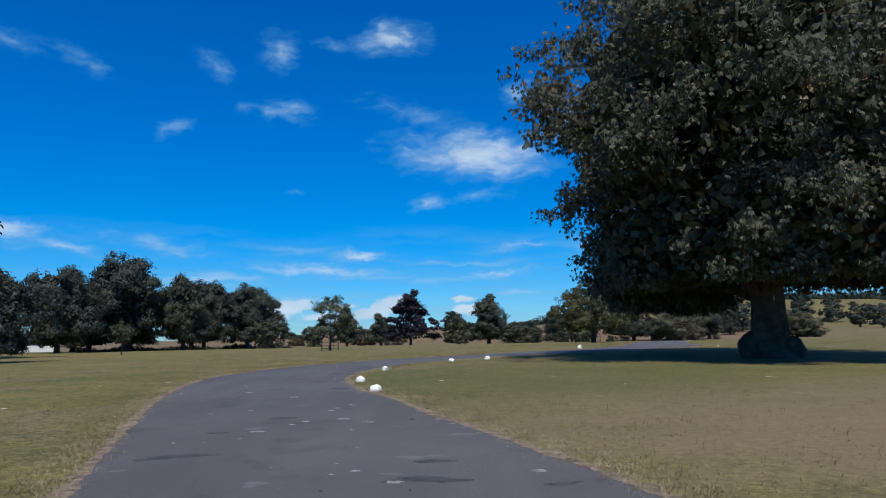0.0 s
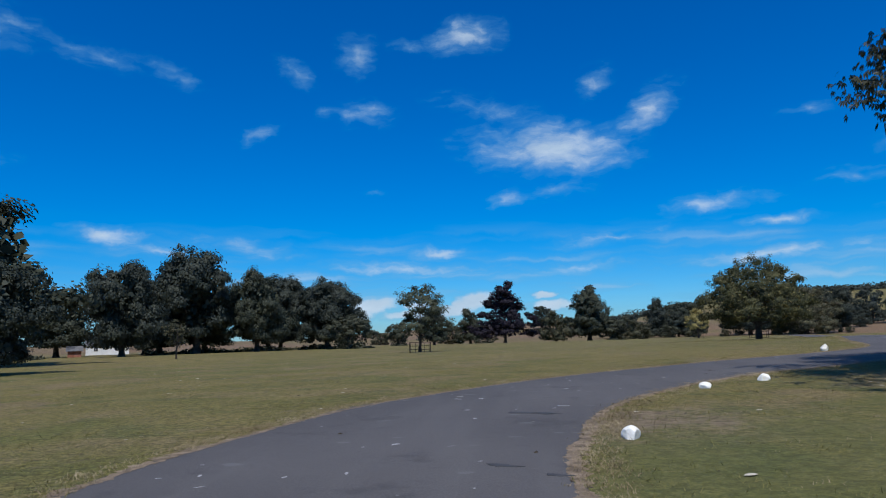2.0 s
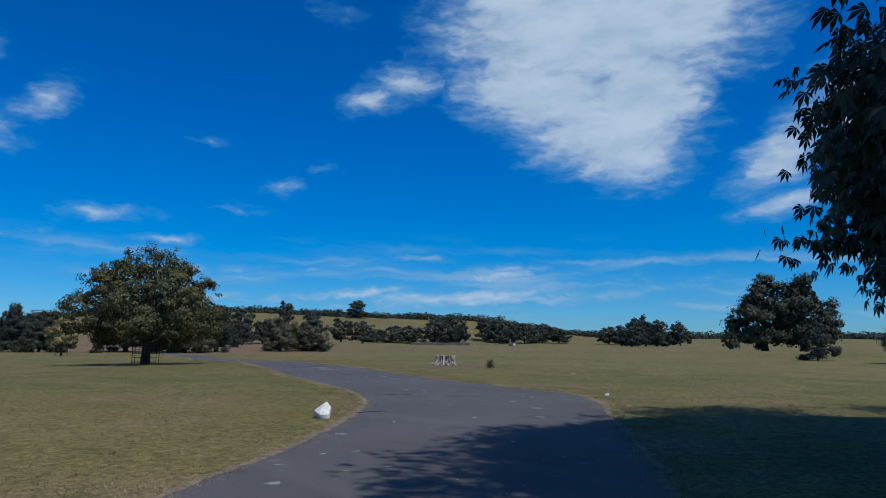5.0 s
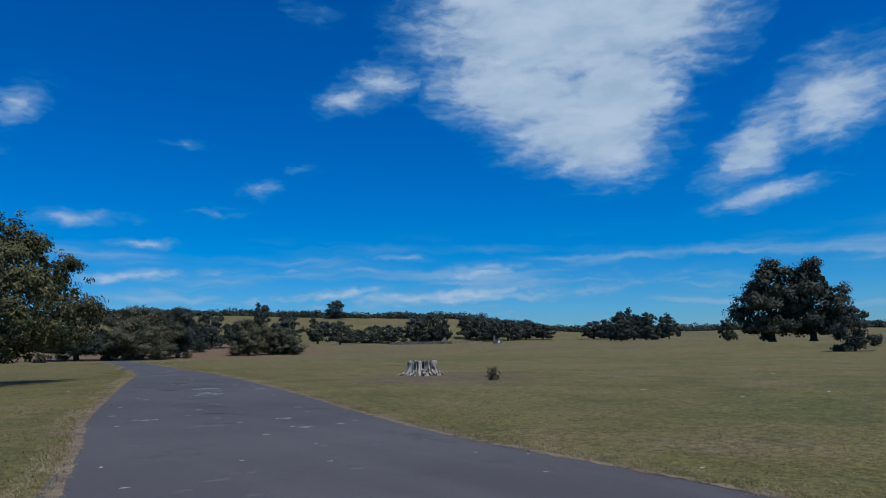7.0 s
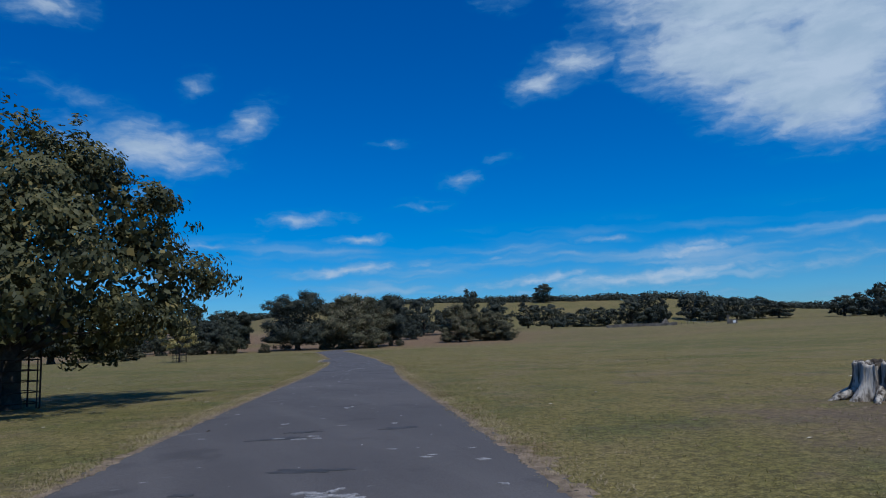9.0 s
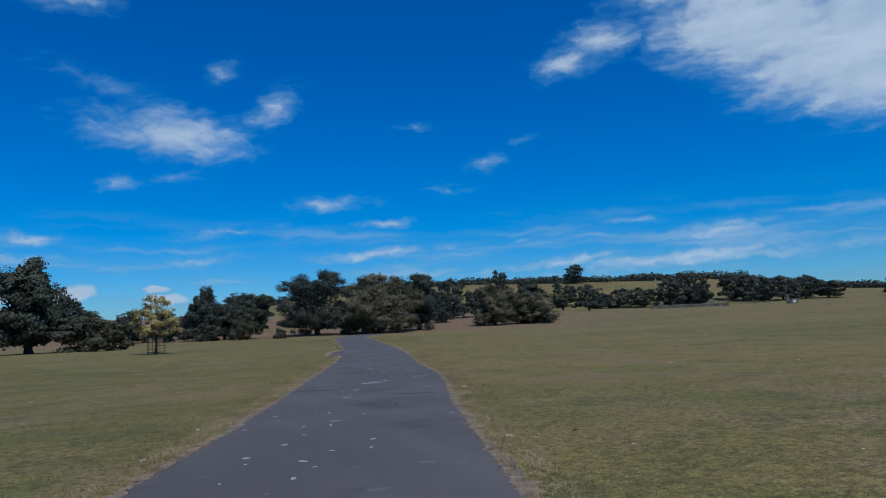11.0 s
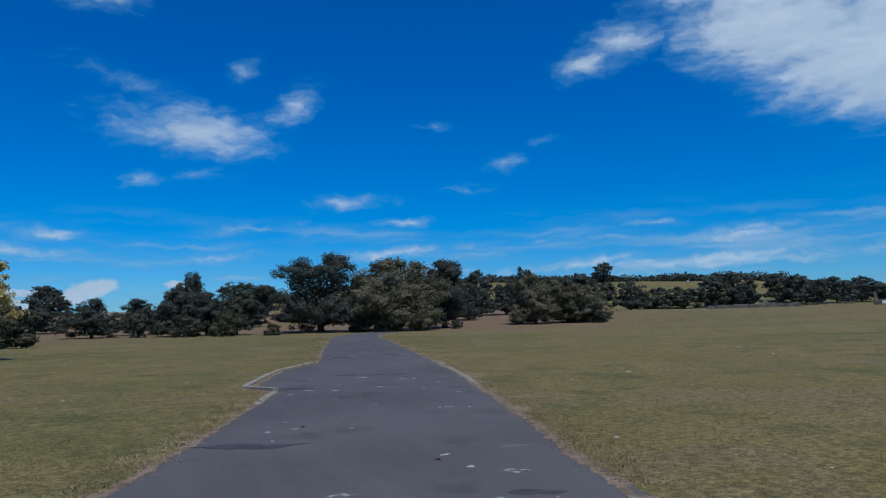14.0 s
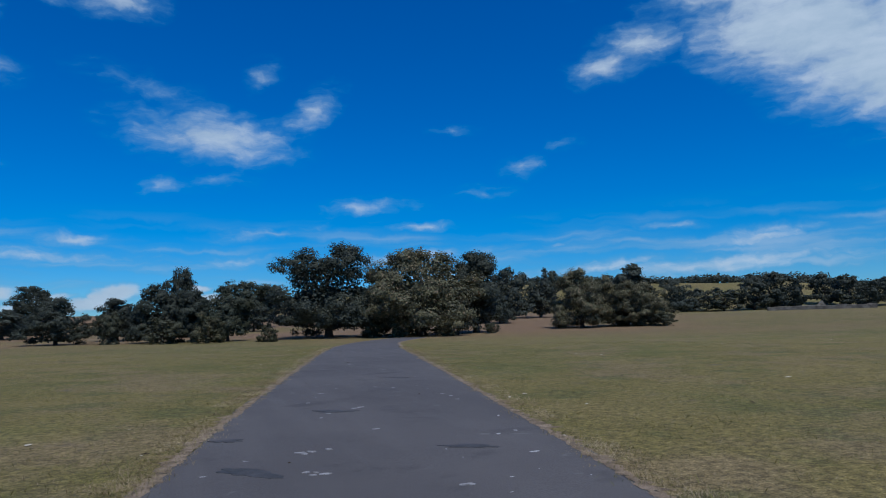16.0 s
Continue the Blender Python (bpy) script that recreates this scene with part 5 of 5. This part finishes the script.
CHALK = mottled("pale_flakes", (0.22, 0.215, 0.22), (0.40, 0.39, 0.39), 9.0, 0.9, 5, 0.004)
WORN = mottled("worn_tarmac", (0.13, 0.126, 0.127), (0.30, 0.29, 0.29), 16.0, 0.9, 5, 0.004)
CLOD = mottled("dung_clods", (0.025, 0.02, 0.014), (0.06, 0.047, 0.032), 9.0, 0.95, 5, 0.01)
LITTER_PALE = mottled("bleached_litter", (0.38, 0.33, 0.24), (0.58, 0.53, 0.44), 9.0, 0.95, 5, 0.01)
_r = np.random.default_rng(12)
litter("road_flakes", "pale flattened flakes and scuffs on the tarmac", "debris", on_road(_r, 640), 0.038, 0.03, CHALK, 5, 0.008, True)
litter("road_clods", "small dark clods on the tarmac", "debris", on_road(_r, 50), 0.028, 0.35, CLOD, 6, 0.006, True)
p_, d_ = beside_road(_r, 170, 9.0, 1.3, 0.2)
litter("pasture_clods", "dark dung clods scattered on the grass", "debris", p_[~inside_road(p_)], 0.036, 0.3, CLOD, 7, 0.0)
p_, d_ = beside_road(_r, 520, 26.0, 1.3, 0.2)
litter("pale_litter", "bleached leaves and straw lying on the grass", "debris", p_[~inside_road(p_)], 0.048, 0.12, LITTER_PALE, 8, 0.012)
_stump = np.stack([27.2 + _r.normal(0, 1.5, 800), 59.3 + _r.normal(0, 2.0, 800)], -1)
BARK_CHIPS = mottled("bark_chips", (0.10, 0.066, 0.045), (0.27, 0.20, 0.14), 9.0, 0.95, 5, 0.008)
litter("bark_debris", "reddish-brown bark chips and earth round the stump", "debris", _stump, 0.026, 0.25, BARK_CHIPS, 9, 0.012)

# dark tar smears and pale worn scuffs on the drive: x, y, width
SMEARS = [(32.6, 97.4, 0.24), (31.7, 98.6, 0.38), (33.7, 104.7, 0.74), (33.3, 105.0, 0.73), (34.1, 101.4, 0.66), (35.2, 101.5, 0.33), (35.4, 111.4, 0.67),
          (37.2, 114.3, 0.62), (38.2, 109.7, 0.29), (35.3, 111.7, 0.4), (37.9, 113.9, 0.62), (29.0, 84.2, 0.65), (27.6, 87.4, 0.65), (32.9, 98.9, 0.26),
          (18.4, 60.7, 0.3), (20.1, 64.0, 0.42), (40.9, 126.9, 0.65), (41.4, 123.4, 0.66), (39.2, 125.1, 0.37), (39.3, 123.2, 0.71), (43.5, 132.3, 0.71),
          (-2.3, 10.0, 0.36), (-2.7, 7.1, 0.65), (-0.1, 6.6, 0.39), (-0.2, 5.8, 0.60), (0.9, 5.6, 0.27), (-2.8, 8.7, 0.24), (-2.2, 15.1, 0.36), (-2.8, 24.5, 0.65), (-3.2, 20.8, 0.30), (-2.7, 20.4, 0.23), (19.8, 63.6, 0.59), (18.4, 61.1, 0.22), (21.2, 63.5, 0.41), (19.5, 61.4, 0.67), (16.4, 53.7, 0.29), (12.3, 45.6, 0.63), (9.5, 42.8, 0.41)]
SCUFFS = [(31.2, 92.8, 0.17), (31.3, 91.4, 0.16), (31.4, 90.2, 0.19), (30.7, 96.5, 0.24), (32.6, 93.6, 0.14), (33.9, 102.1, 0.13), (33.2, 101.6, 0.11), (32.3, 100.2, 0.15),
          (32.9, 100.6, 0.13), (34.6, 101.2, 0.22), (35.4, 102.2, 0.18), (34.1, 99.5, 0.23), (36.7, 106.8, 0.19), (37.3, 113.2, 0.33), (37.9, 112.2, 0.23), (37.8, 115.4, 0.23),
          (38.3, 111.0, 0.11), (35.5, 110.9, 0.16), (36.9, 110.7, 0.14), (29.7, 88.8, 0.42), (28.3, 86.4, 0.14), (31.3, 89.7, 0.32), (19.3, 60.6, 0.46), (19.9, 63.5, 0.4),
          (20.3, 59.2, 0.15), (21.0, 61.0, 0.12), (-2.4, 25.4, 0.13), (-4.2, 26.8, 0.17), (40.0, 124.0, 0.27), (39.8, 122.9, 0.19), (40.8, 121.9, 0.09),
          (-2.3, 8.7, 0.15), (-1.4, 9.8, 0.14), (-1.0, 9.5, 0.21), (-4.0, 14.4, 0.14), (-2.8, 13.2, 0.15), (0.8, 6.1, 0.13), (-0.4, 5.7, 0.14),
          (19.4, 60.4, 0.37), (19.0, 60.4, 0.21), (18.6, 58.2, 0.32), (18.1, 58.2, 0.15), (19.3, 56.8, 0.14), (20.1, 59.1, 0.17), (17.8, 60.5, 0.11),
          (16.9, 58.7, 0.09), (21.6, 66.5, 0.17), (20.6, 61.4, 0.10), (20.6, 60.0, 0.09), (15.2, 53.7, 0.26), (16.8, 58.0, 0.12), (16.8, 52.0, 0.19),
          (16.4, 50.8, 0.16), (15.6, 50.5, 0.12), (17.0, 50.8, 0.15), (18.0, 53.6, 0.13), (18.5, 58.7, 0.46), (16.5, 54.6, 0.09), (5.6, 39.0, 0.13),
          (5.1, 38.2, 0.11), (7.4, 40.6, 0.16), (6.7, 39.2, 0.08), (13.4, 46.6, 0.15), (13.2, 42.7, 0.15), (12.5, 41.4, 0.16), (11.3, 40.3, 0.15),
          (10.3, 40.9, 0.12), (29.3, 88.2, 0.68), (28.1, 85.8, 0.11), (26.9, 81.3, 0.08), (26.3, 80.8, 0.12), (28.0, 80.4, 0.09), (31.9, 96.3, 0.29),
          (0.1, 30.6, 0.12), (-1.2, 29.4, 0.09), (-2.2, 28.3, 0.07), (-4.2, 27.3, 0.12), (-2.0, 27.9, 0.05)]


def road_height(x, y):
    k = int(np.argmin(np.hypot(*((LEFT + RIGHT) / 2 - (x, y)).T)))
    half = np.hypot(*(LEFT[k] - RIGHT[k])) / 2 + 0.07
    out = min(1.0, np.hypot(*((LEFT[k] + RIGHT[k]) / 2 - (x, y))) / half)
    return height(x, y) + 0.005 + 0.022 * (1 - out * out)


def patch_on_road(name, label, rows, mat, thick, slim, seed, crumble=9.0):
    """Thin ragged patches bonded to the drive, one piece each."""
    rng = np.random.default_rng(seed)
    pieces = []
    for cx, cy, wide in rows:
        if wide > crumble:
            for _ in range(4):
                pieces.append((cx + rng.uniform(-0.55, 0.55) * wide, cy + rng.uniform(-0.55, 0.55) * wide, wide * rng.uniform(0.2, 0.5)))
        else:
            pieces.append((cx, cy, wide))
    for cx, cy, wide in pieces:
        k = int(np.argmin(np.hypot(*((LEFT + RIGHT) / 2 - (cx, cy)).T)))
        across = RIGHT[k] - LEFT[k]
        turn = math.atan2(across[1], across[0]) + rng.normal(0, 0.25)
        n = 26
        radius = 1 + 0.28 * np.convolve(np.tile(rng.normal(0, 1, n), 3), np.ones(3) / 1.7, "same")[n : 2 * n] + rng.normal(0, 0.10, n)
        verts = [(cx, cy, road_height(cx, cy) + thick)]
        for ring, lift in ((0.6, thick), (1.0, thick * 0.75), (1.05, -0.004)):
            for j in range(n):
                a = 2 * math.pi * j / n
                u, v = math.cos(a) * radius[j] * ring * wide / 2, math.sin(a) * radius[j] * ring * wide / 2 * slim * min(1.0, 0.55 / wide)
                x, y = cx + u * math.cos(turn) - v * math.sin(turn), cy + u * math.sin(turn) + v * math.cos(turn)
                verts.append((x, y, road_height(x, y) + lift))
        faces = [(0, 1 + j, 1 + (j + 1) % n) for j in range(n)]
        for r in range(2):
            for j in range(n):
                i = (j + 1) % n
                faces.append((1 + r * n + j, 1 + (r + 1) * n + j, 1 + (r + 1) * n + i, 1 + r * n + i))
        ob = mesh_object(name, verts, faces, mat, ROAD)
        tagged(ob, label)


patch_on_road("tar_smear", "dark tar smear", SMEARS, TAR, 0.006, 0.36, 31)
patch_on_road("pale_scuff", "pale worn scuff", SCUFFS, WORN, 0.009, 0.6, 32, 0.16)
